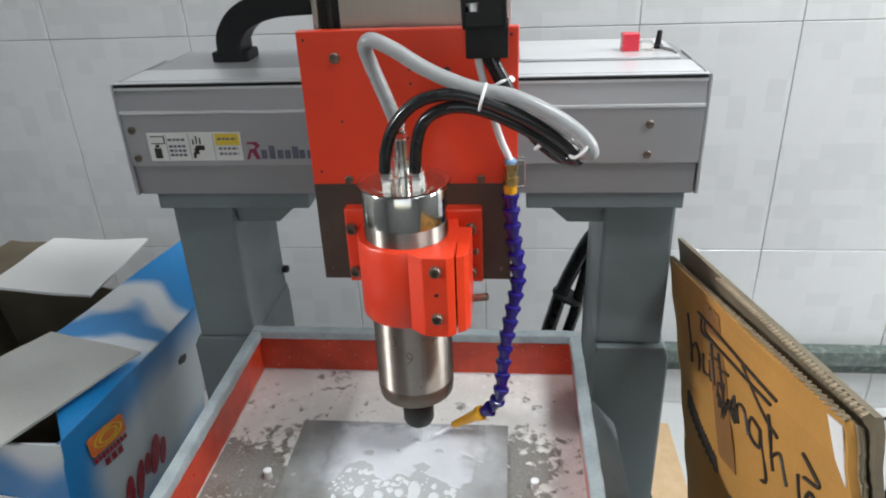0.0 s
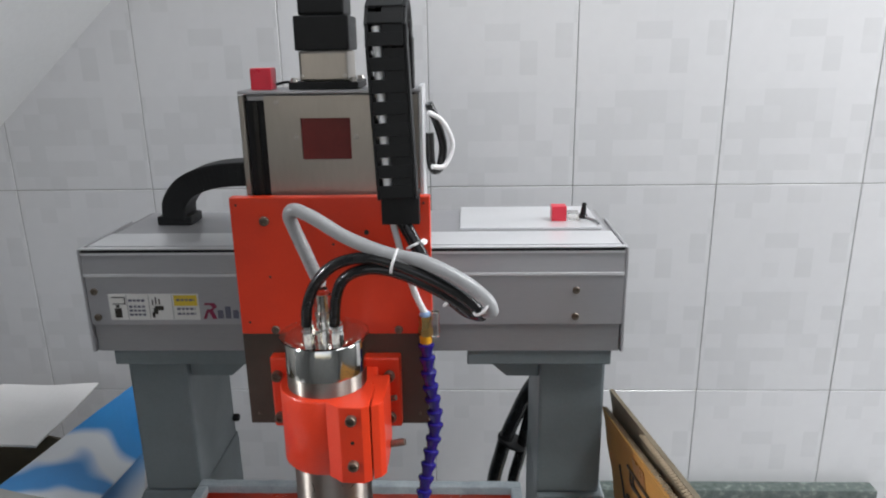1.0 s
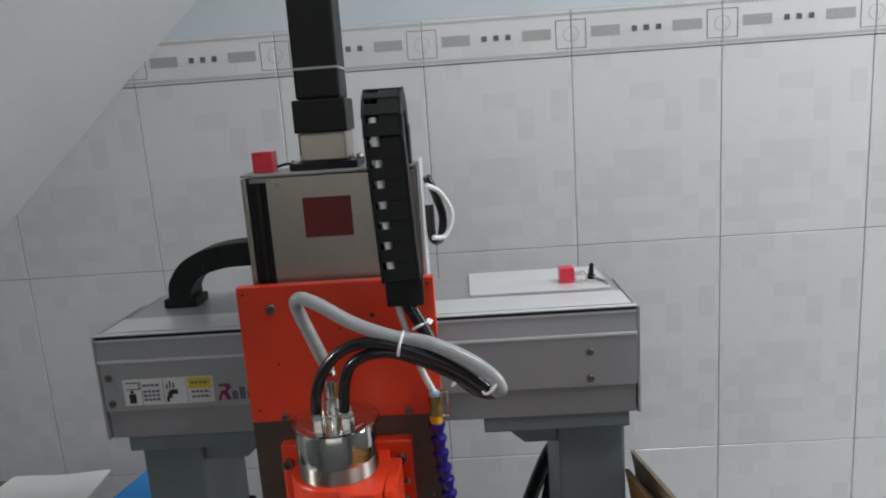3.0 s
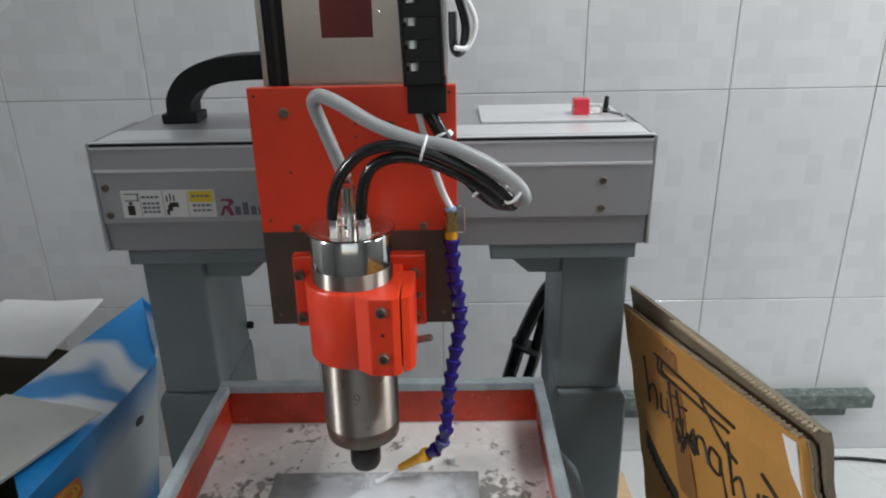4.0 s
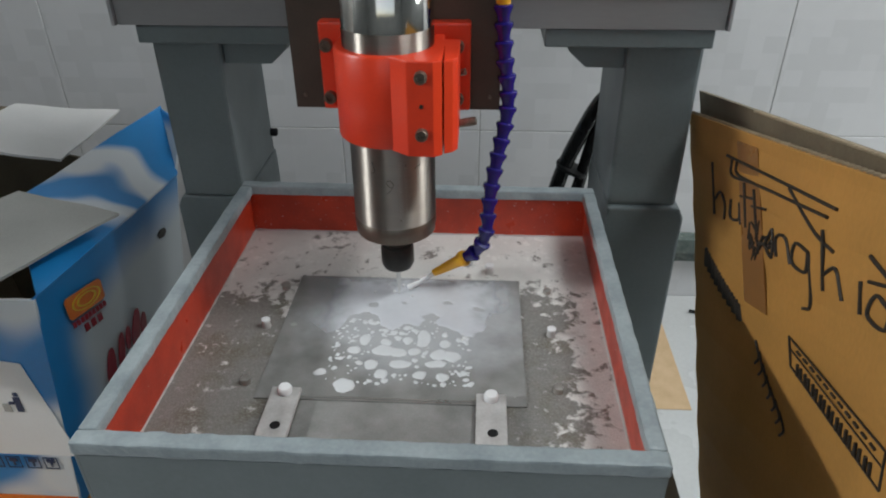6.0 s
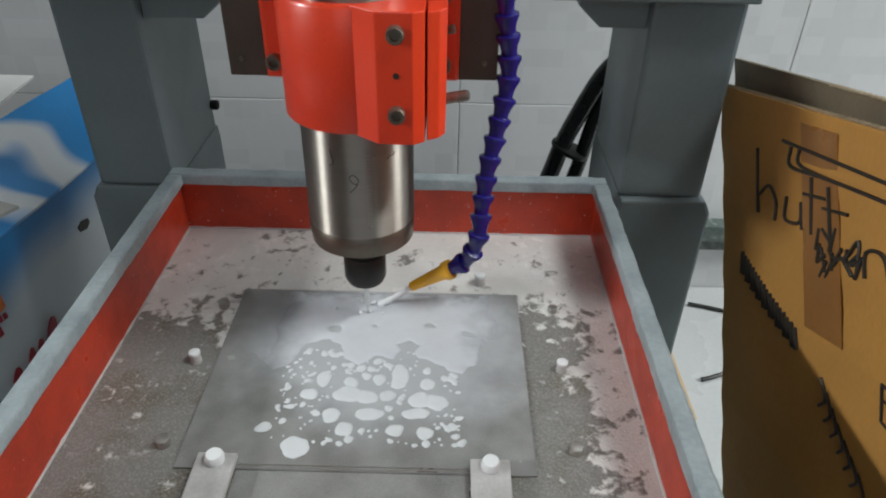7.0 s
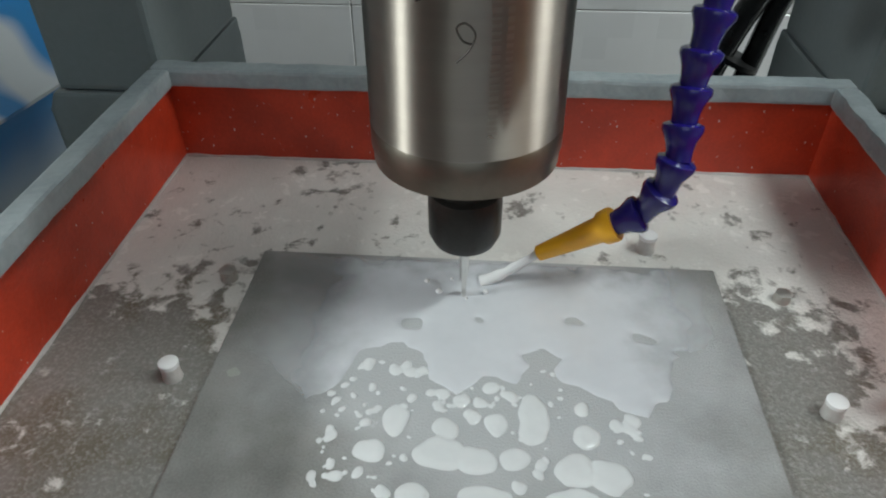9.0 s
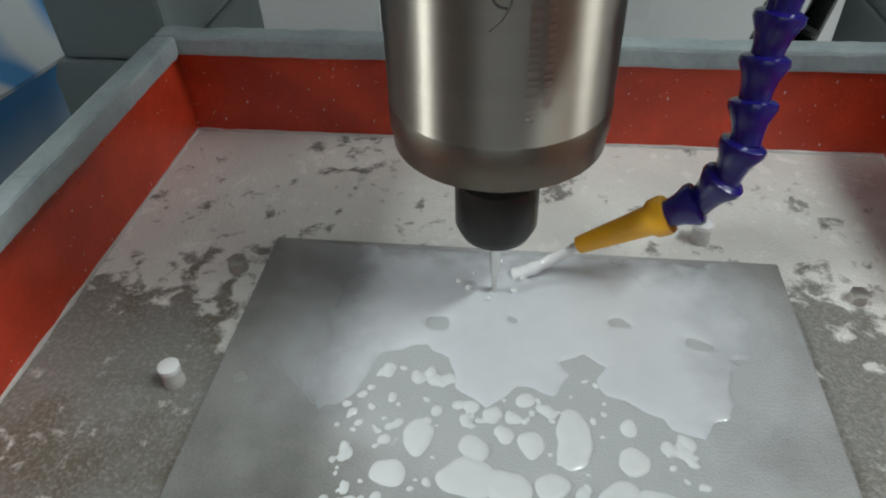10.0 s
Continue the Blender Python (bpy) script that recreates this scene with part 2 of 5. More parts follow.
def slurry_material():
    """Wet tray floor: white stone-dust slurry broken by tan and grey patches of bare metal."""
    m = bpy.data.materials.new("slurry_on_metal")
    m.use_nodes = True
    n, l = m.node_tree.nodes, m.node_tree.links
    b = n["Principled BSDF"]
    tc = n.new("ShaderNodeTexCoord")
    sep = n.new("ShaderNodeSeparateXYZ")
    l.new(tc.outputs["Object"], sep.inputs[0])

    def noise_tex(scale, detail, rough=0.6, dist=0.0):
        t = n.new("ShaderNodeTexNoise")
        t.inputs["Scale"].default_value, t.inputs["Detail"].default_value = scale, detail
        t.inputs["Roughness"].default_value, t.inputs["Distortion"].default_value = rough, dist
        l.new(tc.outputs["Object"], t.inputs["Vector"])
        return t.outputs["Fac"]

    def calc(op, a, v, c=None):
        t = n.new("ShaderNodeMath")
        t.operation = op
        for i, s in enumerate((a, v, c)):
            if s is None:
                continue
            if isinstance(s, (int, float)):
                t.inputs[i].default_value = s
            else:
                l.new(s, t.inputs[i])
        return t.outputs[0]

    def ramp(s, lo, hi):
        t = n.new("ShaderNodeMapRange")
        t.interpolation_type = 'SMOOTHSTEP'
        t.inputs["From Min"].default_value, t.inputs["From Max"].default_value = lo, hi
        l.new(s, t.inputs[0])
        return t.outputs[0]

    def blend(f, a, c):
        t = n.new("ShaderNodeMix")
        t.data_type = 'RGBA'
        l.new(f, t.inputs["Factor"])
        for k, v in (("A", a), ("B", c)):
            if isinstance(v, tuple):
                t.inputs[k].default_value = (*v, 1)
            else:
                l.new(v, t.inputs[k])
        return t.outputs["Result"]

    blotch, speck, grain = noise_tex(20, 5, 0.6), noise_tex(85, 6, 0.6, 0.3), noise_tex(600, 3)
    # the dust lies thickest along the back and the far side
    edge = calc('MAXIMUM', ramp(sep.outputs["Y"], 0.010, 0.110), calc('MULTIPLY', ramp(sep.outputs["X"], 0.135, 0.185), 0.85))
    front = ramp(calc('MULTIPLY', sep.outputs["Y"], -1.0), 0.12, 0.17)
    edge = calc('MAXIMUM', edge, calc('MULTIPLY', front, 0.75))
    cover = calc('ADD', calc('MULTIPLY', edge, 0.240), calc('MULTIPLY_ADD', speck, 0.75, calc('MULTIPLY', blotch, 0.50)))
    white = ramp(cover, 0.695, 0.80)
    bare = blend(ramp(blotch, 0.42, 0.62), (0.23, 0.225, 0.212), (0.165, 0.150, 0.118))
    bare = blend(ramp(grain, 0.40, 0.80), bare, (0.34, 0.335, 0.32))
    dust = blend(ramp(blotch, 0.3, 0.7), (0.80, 0.79, 0.765), (0.70, 0.69, 0.665))
    l.new(blend(white, bare, dust), b.inputs["Base Color"])
    r = n.new("ShaderNodeMapRange")
    r.inputs["To Min"].default_value, r.inputs["To Max"].default_value = 0.10, 0.38
    l.new(speck, r.inputs[0])
    l.new(r.outputs[0], b.inputs["Roughness"])
    bp = n.new("ShaderNodeBump")
    bp.inputs["Strength"].default_value, bp.inputs["Distance"].default_value = 0.6, 0.0012
    l.new(calc('ADD', grain, calc('MULTIPLY', white, 0.6)), bp.inputs["Height"])
    l.new(bp.outputs[0], b.inputs["Normal"])
    return m


def carton_print_material():
    """Blue-and-white printed board: soft-edged white clouds on cyan blue."""
    m = mat("blue_white_printed_board", (0.015, 0.25, 0.62), (0.02, 0.20, 0.50), 0.38, 0, 10, 300, 0.06)
    n, l = m.node_tree.nodes, m.node_tree.links
    b = n["Principled BSDF"]
    base = b.inputs["Base Color"].links[0].from_socket
    tc = n.new("ShaderNodeTexCoord")
    t = n.new("ShaderNodeTexNoise")
    t.inputs["Scale"].default_value, t.inputs["Detail"].default_value = 5.5, 0.6
    l.new(tc.outputs["Object"], t.inputs["Vector"])
    r = n.new("ShaderNodeMapRange")
    r.interpolation_type = 'SMOOTHSTEP'
    r.inputs["From Min"].default_value, r.inputs["From Max"].default_value = 0.50, 0.60
    l.new(t.outputs["Fac"], r.inputs[0])
    mx = n.new("ShaderNodeMix")
    mx.data_type = 'RGBA'
    l.new(r.outputs[0], mx.inputs["Factor"])
    l.new(base, mx.inputs["A"])
    mx.inputs["B"].default_value = (0.66, 0.70, 0.73, 1)
    l.new(mx.outputs["Result"], b.inputs["Base Color"])
    return m


M_NOSE = mat("dull_steel", (0.27, 0.245, 0.21), (0.21, 0.19, 0.16), 0.33, 1.0, 30, 300, 0.06)
brushed_round(M_NOSE, 0.5)
M_CLEARPLUG = clear("clear_plug_shell", (0.95, 0.95, 0.93), 0.04)


def side_print_material():
    """Blue print along the top and the edges that fades to pale grey in the middle."""
    m = mat("blue_side_print", (0.015, 0.24, 0.58), (0.02, 0.19, 0.48), 0.38, 0, 8, 300, 0.06)
    n, l = m.node_tree.nodes, m.node_tree.links
    b = n["Principled BSDF"]
    base = b.inputs["Base Color"].links[0].from_socket
    tc = n.new("ShaderNodeTexCoord")
    nz = n.new("ShaderNodeTexNoise")
    nz.inputs["Scale"].default_value, nz.inputs["Detail"].default_value = 9, 1
    l.new(tc.outputs["Object"], nz.inputs["Vector"])
    wob = n.new("ShaderNodeVectorMath")
    wob.operation = 'MULTIPLY_ADD'
    l.new(nz.outputs["Color"], wob.inputs[0])
    wob.inputs[1].default_value = (0, 0.06, 0.06)
    l.new(tc.outputs["Object"], wob.inputs[2])
    sep = n.new("ShaderNodeSeparateXYZ")
    l.new(wob.outputs[0], sep.inputs[0])
    last = None
    for axis, p, q in (("Y", -0.040, 0.050), ("Z", 0.035, -0.045), ("Z", -0.245, -0.150)):
        r = n.new("ShaderNodeMapRange")
        r.interpolation_type = 'SMOOTHSTEP'
        r.inputs["From Min"].default_value, r.inputs["From Max"].default_value = p, q
        l.new(sep.outputs[axis], r.inputs[0])
        if last is None:
            last = r.outputs[0]
        else:
            mu = n.new("ShaderNodeMath")
            mu.operation = 'MULTIPLY'
            l.new(last, mu.inputs[0])
            l.new(r.outputs[0], mu.inputs[1])
            last = mu.outputs[0]
    mx = n.new("ShaderNodeMix")
    mx.data_type = 'RGBA'
    l.new(last, mx.inputs["Factor"])
    l.new(base, mx.inputs["A"])
    mx.inputs["B"].default_value = (0.58, 0.62, 0.64, 1)
    l.new(mx.outputs["Result"], b.inputs["Base Color"])
    return m


M_SIDE = side_print_material()


def flap_print_material():
    """Cyan-blue bands with soft edges across a white board, running along y."""
    m = mat("blue_banded_flap_print", (0.015, 0.27, 0.66), (0.02, 0.22, 0.55), 0.38, 0, 10, 300, 0.06)
    n, l = m.node_tree.nodes, m.node_tree.links
    b = n["Principled BSDF"]
    base = b.inputs["Base Color"].links[0].from_socket
    tc = n.new("ShaderNodeTexCoord")
    nz = n.new("ShaderNodeTexNoise")
    nz.inputs["Scale"].default_value, nz.inputs["Detail"].default_value = 11, 1
    l.new(tc.outputs["Object"], nz.inputs["Vector"])
    sep = n.new("ShaderNodeSeparateXYZ")
    l.new(tc.outputs["Object"], sep.inputs[0])
    ad = n.new("ShaderNodeMath")
    ad.operation = 'MULTIPLY_ADD'
    l.new(nz.outputs["Fac"], ad.inputs[0])
    ad.inputs[1].default_value = 0.10
    l.new(sep.outputs["Y"], ad.inputs[2])
    sk = n.new("ShaderNodeMath")
    sk.operation = 'MULTIPLY_ADD'
    l.new(sep.outputs["X"], sk.inputs[0])
    sk.inputs[1].default_value = -0.5
    l.new(ad.outputs[0], sk.inputs[2])
    ramp = n.new("ShaderNodeValToRGB")
    l.new(sk.outputs[0], ramp.inputs[0])
    el = ramp.color_ramp.elements
    el[0].position, el[0].color = 0.33, (0, 0, 0, 1)
    el[1].position, el[1].color = 0.52, (0, 0, 0, 1)
    for pos, v in ((0.36, 1), (0.385, 0.9), (0.40, 0.05), (0.435, 0.05), (0.455, 1), (0.495, 1)):
        e = el.new(pos)
        e.color = (v, v, v, 1)
    mx = n.new("ShaderNodeMix")
    mx.data_type = 'RGBA'
    l.new(ramp.outputs[0], mx.inputs["Factor"])
    l.new(base, mx.inputs["A"])
    mx.inputs["B"].default_value = (0.74, 0.76, 0.78, 1)
    l.new(mx.outputs["Result"], b.inputs["Base Color"])
    return m


M_FLAPPRINT = flap_print_material()
M_TILE = tile_material()
M_SLURRY = slurry_material()
M_PRINT = carton_print_material()
def wet_plate_material():
    """Grey metal under a haze of milky coolant that thins out from the middle, with grainy wet patches."""
    m = mat("wet_grey_workpiece", (0.20, 0.20, 0.194), (0.36, 0.36, 0.352), 0.20, 0.1, 34, 1000, 0.35, rvar=0.16)
    n, l = m.node_tree.nodes, m.node_tree.links
    b = n["Principled BSDF"]
    base = b.inputs["Base Color"].links[0].from_socket
    tc = n.new("ShaderNodeTexCoord")
    mp = n.new("ShaderNodeMapping")
    mp.inputs["Location"].default_value = (-0.012, -0.030, 0)
    l.new(tc.outputs["Object"], mp.inputs[0])
    sc = n.new("ShaderNodeVectorMath")
    sc.operation = 'MULTIPLY'
    sc.inputs[1].default_value = (9.0, 11.0, 0)
    l.new(mp.outputs[0], sc.inputs[0])
    ln = n.new("ShaderNodeVectorMath")
    ln.operation = 'LENGTH'
    l.new(sc.outputs[0], ln.inputs[0])
    nz = n.new("ShaderNodeTexNoise")
    nz.inputs["Scale"].default_value, nz.inputs["Detail"].default_value = 28, 6
    l.new(tc.outputs["Object"], nz.inputs["Vector"])
    ad = n.new("ShaderNodeMath")
    ad.operation = 'MULTIPLY_ADD'
    l.new(nz.outputs["Fac"], ad.inputs[0])
    ad.inputs[1].default_value = 0.9
    l.new(ln.outputs["Value"], ad.inputs[2])
    r = n.new("ShaderNodeMapRange")
    r.interpolation_type = 'SMOOTHSTEP'
    r.inputs["From Min"].default_value, r.inputs["From Max"].default_value = 1.0, 1.65
    r.inputs["To Min"].default_value, r.inputs["To Max"].default_value = 0.75, 0.0
    l.new(ad.outputs[0], r.inputs[0])
    mx = n.new("ShaderNodeMix")
    mx.data_type = 'RGBA'
    l.new(r.outputs[0], mx.inputs["Factor"])
    l.new(base, mx.inputs["A"])
    mx.inputs["B"].default_value = (0.60, 0.62, 0.65, 1)
    l.new(mx.outputs["Result"], b.inputs["Base Color"])
    return m


M_WORK = wet_plate_material()


def milk_film_material():
    """Milky coolant that thins out to nothing towards the sides and the back of the plate."""
    m = mat("milky_coolant_film", (0.78, 0.80, 0.85), (0.70, 0.72, 0.77), 0.14, 0, 30, 150, 0.03, rvar=0.05)
    n, l = m.node_tree.nodes, m.node_tree.links
    tc = n.new("ShaderNodeTexCoord")
    nz = n.new("ShaderNodeTexNoise")
    nz.inputs["Scale"].default_value, nz.inputs["Detail"].default_value = 45, 5
    l.new(tc.outputs["Object"], nz.inputs["Vector"])
    wob = n.new("ShaderNodeVectorMath")
    wob.operation = 'MULTIPLY_ADD'
    l.new(nz.outputs["Color"], wob.inputs[0])
    wob.inputs[1].default_value = (0.045, 0.045, 0)
    l.new(tc.outputs["Object"], wob.inputs[2])
    sep = n.new("ShaderNodeSeparateXYZ")
    l.new(wob.outputs[0], sep.inputs[0])
    last = None
    for axis, a, b in (("X", -0.045, 0.030), ("X", 0.180, 0.125), ("Y", -0.070, -0.100)):
        r = n.new("ShaderNodeMapRange")
        r.interpolation_type = 'SMOOTHSTEP'
        r.inputs["From Min"].default_value, r.inputs["From Max"].default_value = a, b
        r.inputs["To Max"].default_value = 0.86
        l.new(sep.outputs[axis], r.inputs[0])
        if last is None:
            last = r.outputs[0]
        else:
            mn = n.new("ShaderNodeMath")
            mn.operation = 'MINIMUM'
            l.new(last, mn.inputs[0])
            l.new(r.outputs[0], mn.inputs[1])
            last = mn.outputs[0]
    l.new(last, n["Principled BSDF"].inputs["Alpha"])
    return m


M_FILM = milk_film_material()
M_STRIP = mat("dusty_clamp_strip", (0.66, 0.65, 0.64), (0.45, 0.44, 0.43), 0.4, 0.2, 60, 400, 0.2)


# ---------------------------------------------------------------- mesh helpers
def finish(name, bm, material, smooth=False):
    bmesh.ops.recalc_face_normals(bm, faces=bm.faces)
    me = bpy.data.meshes.new(name)
    bm.to_mesh(me)
    bm.free()
    me.materials.append(material)
    if smooth:
        me.set_sharp_from_angle(angle=radians(40))
    for p in me.polygons:
        p.use_smooth = smooth
    return new(name, me)


def part(name, bm, material, parent, label="", smooth=False, m=None):
    ob = finish(name, bm, material, smooth)
    ob.parent = parent
    if m is not None:
        ob.matrix_local = m
    if label:
        ob["label"] = label
    if name in ("lettering_bars", "pictogram", "engraved_lettering", "printed_band", "red_lettering_bars", "handling_icons", "crossed_out_patch", "printed_lettering", "scratch_pattern"):
        ob["kind"] = "stuff"
    return ob


def thing(name, label, category, m=None, group="", kind=""):
    ob = new(name)
    ob.empty_display_size = 0.02
    if m is not None:
        ob.matrix_world = m
    return tagged(ob, label, category, group, kind)


def solo(name, bm, material, label, category, m=None, group="", kind="", smooth=False):
    ob = finish(name, bm, material, smooth)
    if m is not None:
        ob.matrix_world = m
    return tagged(ob, label, category, group, kind)


def block(x0, x1, y0, y1, z0, z1, bev=0.0, bm=None, seg=2):
    own = bmesh.new()
    bmesh.ops.create_cube(own, size=1)
    for v in own.verts:
        v.co = Vector((x0 + (v.co.x + .5) * (x1 - x0), y0 + (v.co.y + .5) * (y1 - y0), z0 + (v.co.z + .5) * (z1 - z0)))
    if bev:
        bmesh.ops.bevel(own, geom=own.edges[:], offset=bev, segments=seg, affect='EDGES', profile=0.6)
    return join(bm, own)


def join(bm, own):
    if bm is None:
        return own
    tmp = bpy.data.meshes.new("tmp")
    own.to_mesh(tmp)
    own.free()
    bm.from_mesh(tmp)
    bpy.data.meshes.remove(tmp)
    return bm


def window_plate(x0, x1, z0, z1, a0, a1, b0, b1, y0, y1):
    """A flat plate with a rectangular window, in one piece."""
    own = bmesh.new()
    out, inn = ((x0, z0), (x1, z0), (x1, z1), (x0, z1)), ((a0, b0), (a1, b0), (a1, b1), (a0, b1))
    v = {(k, y): [own.verts.new((p[0], y, p[1])) for p in ring] for k, ring in (("o", out), ("i", inn)) for y in (y0, y1)}
    for i in range(4):
        j = (i + 1) % 4
        own.faces.new((v["o", y0][i], v["o", y0][j], v["i", y0][j], v["i", y0][i]))
        own.faces.new((v["o", y1][i], v["o", y1][j], v["i", y1][j], v["i", y1][i]))
        own.faces.new((v["o", y0][i], v["o", y0][j], v["o", y1][j], v["o", y1][i]))
        own.faces.new((v["i", y0][i], v["i", y0][j], v["i", y1][j], v["i", y1][i]))
    return own


def lathe(profile, seg=32, m=None, bm=None):
    """Surface of revolution round z from (radius, height) pairs; ends closed."""
    own = bmesh.new()
    rings = []
    for r, z in profile:
        if r < 1e-6:
            rings.append([own.verts.new((0, 0, z))])
        else:
            rings.append([own.verts.new((r * math.cos(2 * math.pi * i / seg), r * math.sin(2 * math.pi * i / seg), z)) for i in range(seg)])
    for a, b in zip(rings, rings[1:]):
        for i in range(seg):
            j = (i + 1) % seg
            if len(a) == 1 and len(b) == 1:
                continue
            if len(a) == 1:
                own.faces.new((a[0], b[i], b[j]))
            elif len(b) == 1:
                own.faces.new((a[i], a[j], b[0]))
            else:
                own.faces.new((a[i], a[j], b[j], b[i]))
    for ring in (rings[0], rings[-1]):
        if len(ring) > 2:
            own.faces.new(ring)
    if m is not None:
        own.transform(m)
    return join(bm, own)


def smooth_path(pts, n=8):
    """Catmull-Rom points through pts."""
    p = [Vector(q) for q in pts]
    p = [2 * p[0] - p[1]] + p + [2 * p[-1] - p[-2]]
    out = []
    for a, b, c, d in zip(p, p[1:], p[2:], p[3:]):
        for k in range(n):
            t = k / n
            out.append(0.5 * ((2 * b) + (c - a) * t + (2 * a - 5 * b + 4 * c - d) * t * t + (3 * b - a - 3 * c + d) * t ** 3))
    out.append(p[-2])
    return out


def sweep(pts, r, seg=12, n=8, bm=None, flat=(1, 1)):
    path = smooth_path(pts, n) if n else [Vector(q) for q in pts]
    own = bmesh.new()
    side = None
    rings = []
    for i, c in enumerate(path):
        t = (path[min(i + 1, len(path) - 1)] - path[max(i - 1, 0)]).normalized()
        if side is None:
            side = t.orthogonal().normalized()
        side = (side - t * side.dot(t)).normalized()
        up = t.cross(side)
        rr = r(i / (len(path) - 1)) if callable(r) else r
        rings.append([own.verts.new(c + side * rr * flat[0] * math.cos(2 * math.pi * k / seg) + up * rr * flat[1] * math.sin(2 * math.pi * k / seg)) for k in range(seg)])
    for a, b in zip(rings, rings[1:]):
        for k in range(seg):
            own.faces.new((a[k], a[(k + 1) % seg], b[(k + 1) % seg], b[k]))
    own.faces.new(rings[0])
    own.faces.new(rings[-1])
    return join(bm, own)


def prism(poly, d0, d1, axis='y', bm=None, bev=0.0):
    """Extrudes a polygon. axis y: (x, z) points; axis z: (x, y); axis x: (y, z)."""
    own = bmesh.new()

    def at(p, d):
        return {'y': (p[0], d, p[1]), 'z': (p[0], p[1], d), 'x': (d, p[0], p[1])}[axis]
    lo = [own.verts.new(at(p, d0)) for p in poly]
    hi = [own.verts.new(at(p, d1)) for p in poly]
    own.faces.new(lo)
    own.faces.new(hi)
    for i in range(len(poly)):
        j = (i + 1) % len(poly)
        own.faces.new((lo[i], lo[j], hi[j], hi[i]))
    if bev:
        bmesh.ops.bevel(own, geom=own.edges[:], offset=bev, segments=2, affect='EDGES', profile=0.6)
    return join(bm, own)


def sheet(a, b, c, d, thick, nu=12, nv=12, wave=0.0, seed=0, bm=None, curl=None):
    """A board with the corners a, b, c, d (round the edge), slightly uneven, of real thickness."""
    own = bmesh.new()
    a, b, c, d = map(Vector, (a, b, c, d))
    nrm = (b - a).cross(d - a).normalized()
    lay = []
    for s in (0, 1):
        rows = []
        for i in range(nu + 1):
            row = []
            for j in range(nv + 1):
                u, v = i / nu, j / nv
                p = (a * (1 - u) + b * u) * (1 - v) + (d * (1 - u) + c * u) * v
                w = noise.noise(Vector((u * 2.3 + seed, v * 2.3, seed * 1.7))) * wave
                if curl:
                    w += curl(u, v)
                row.append(own.verts.new(p + nrm * (w + s * thick)))
            rows.append(row)
        lay.append(rows)
    for s in (0, 1):
        for i in range(nu):
            for j in range(nv):
                own.faces.new((lay[s][i][j], lay[s][i + 1][j], lay[s][i + 1][j + 1], lay[s][i][j + 1]))
    rim = [(i, 0) for i in range(nu)] + [(nu, j) for j in range(nv)] + [(i, nv) for i in range(nu, 0, -1)] + [(0, j) for j in range(nv, 0, -1)]
    for k in range(len(rim)):
        (i, j), (p, q) = rim[k], rim[(k + 1) % len(rim)]
        own.faces.new((lay[0][i][j], lay[0][p][q], lay[1][p][q], lay[1][i][j]))
    return join(bm, own)


def along(p0, p1):
    """The pose at p0 whose z axis points to p1."""
    return Matrix.Translation(p0) @ (Vector(p1) - Vector(p0)).to_track_quat('Z', 'Y').to_matrix().to_4x4()


def socket_screw(parent, at, way, r=0.005, h=0.005, material=None, name="screw"):
    """A cap screw with a hexagon recess, its head pointing along way."""
    bm = lathe([(0, 0), (r, 0), (r, h * .8), (r * .88, h), (r * .55, h), (r * .5, h * .45), (0, h * .45)], 18)
    return part(name, bm, material or M_SCREW, parent, "", True, along(at, Vector(at) + Vector(way)))


def surface(f, thick, nu, nv):
    """A board that follows f(u, v), thick metres to the far side."""
    own = bmesh.new()
    lay = [[[own.verts.new(f(i / nu, j / nv) + Vector((s * thick, 0, 0))) for j in range(nv + 1)] for i in range(nu + 1)] for s in (0, 1)]
    for s in (0, 1):
        for i in range(nu):
            for j in range(nv):
                own.faces.new((lay[s][i][j], lay[s][i + 1][j], lay[s][i + 1][j + 1], lay[s][i][j + 1]))
    rim = [(i, 0) for i in range(nu)] + [(nu, j) for j in range(nv)] + [(i, nv) for i in range(nu, 0, -1)] + [(0, j) for j in range(nv, 0, -1)]
    for k in range(len(rim)):
        (i, j), (p, q) = rim[k], rim[(k + 1) % len(rim)]
        own.faces.new((lay[0][i][j], lay[0][p][q], lay[1][p][q], lay[1][i][j]))
    return own


# ---------------------------------------------------------------- the room
WALL_Y = 0.470
TABLE_Z = -0.32
JX, JZ, TW, TH, BORDER_LO, BORDER_HI = 0.614, 0.428, 0.251, 0.40, 0.755, 0.830

wall_north = solo("wall_north", block(-2.0, 2.4, WALL_Y + 0.0012, WALL_Y + 0.15, -1.05, 2.0), M_GROUT, "tiled wall with grey grout joints", "wall", kind="structure")
upper = part("painted_band", block(-2.0, 2.4, WALL_Y - 0.0008, WALL_Y + 0.0010, BORDER_HI, 2.0), M_WALLPAINT, wall_north, "pale blue painted plaster above the tiles")
floor = solo("floor", block(-2.0, 2.4, -2.6, 0.65, -1.15, -1.05), M_FLOORTILE, "grey-brown tiled room floor", "floor", kind="structure")
ceiling = solo("ceiling", block(-2.0, 2.4, -2.6, 0.65, 2.0, 2.1), M_ROOM, "grey plaster ceiling", "ceiling", kind="structure")


def wall_with_opening(name, axis, d0, d1, lo, hi, o0, o1, oz0, oz1, label):
    bm = None
    for a, b, z0, z1 in ((lo, o0, -1.05, 2.0), (o1, hi, -1.05, 2.0), (o0, o1, -1.05, oz0), (o0, o1, oz1, 2.0)):
        bm = block(a, b, d0, d1, z0, z1, bm=bm) if axis == 'y' else block(d0, d1, a, b, z0, z1, bm=bm)
    return solo(name, bm, M_ROOM, label, "wall", kind="structure")


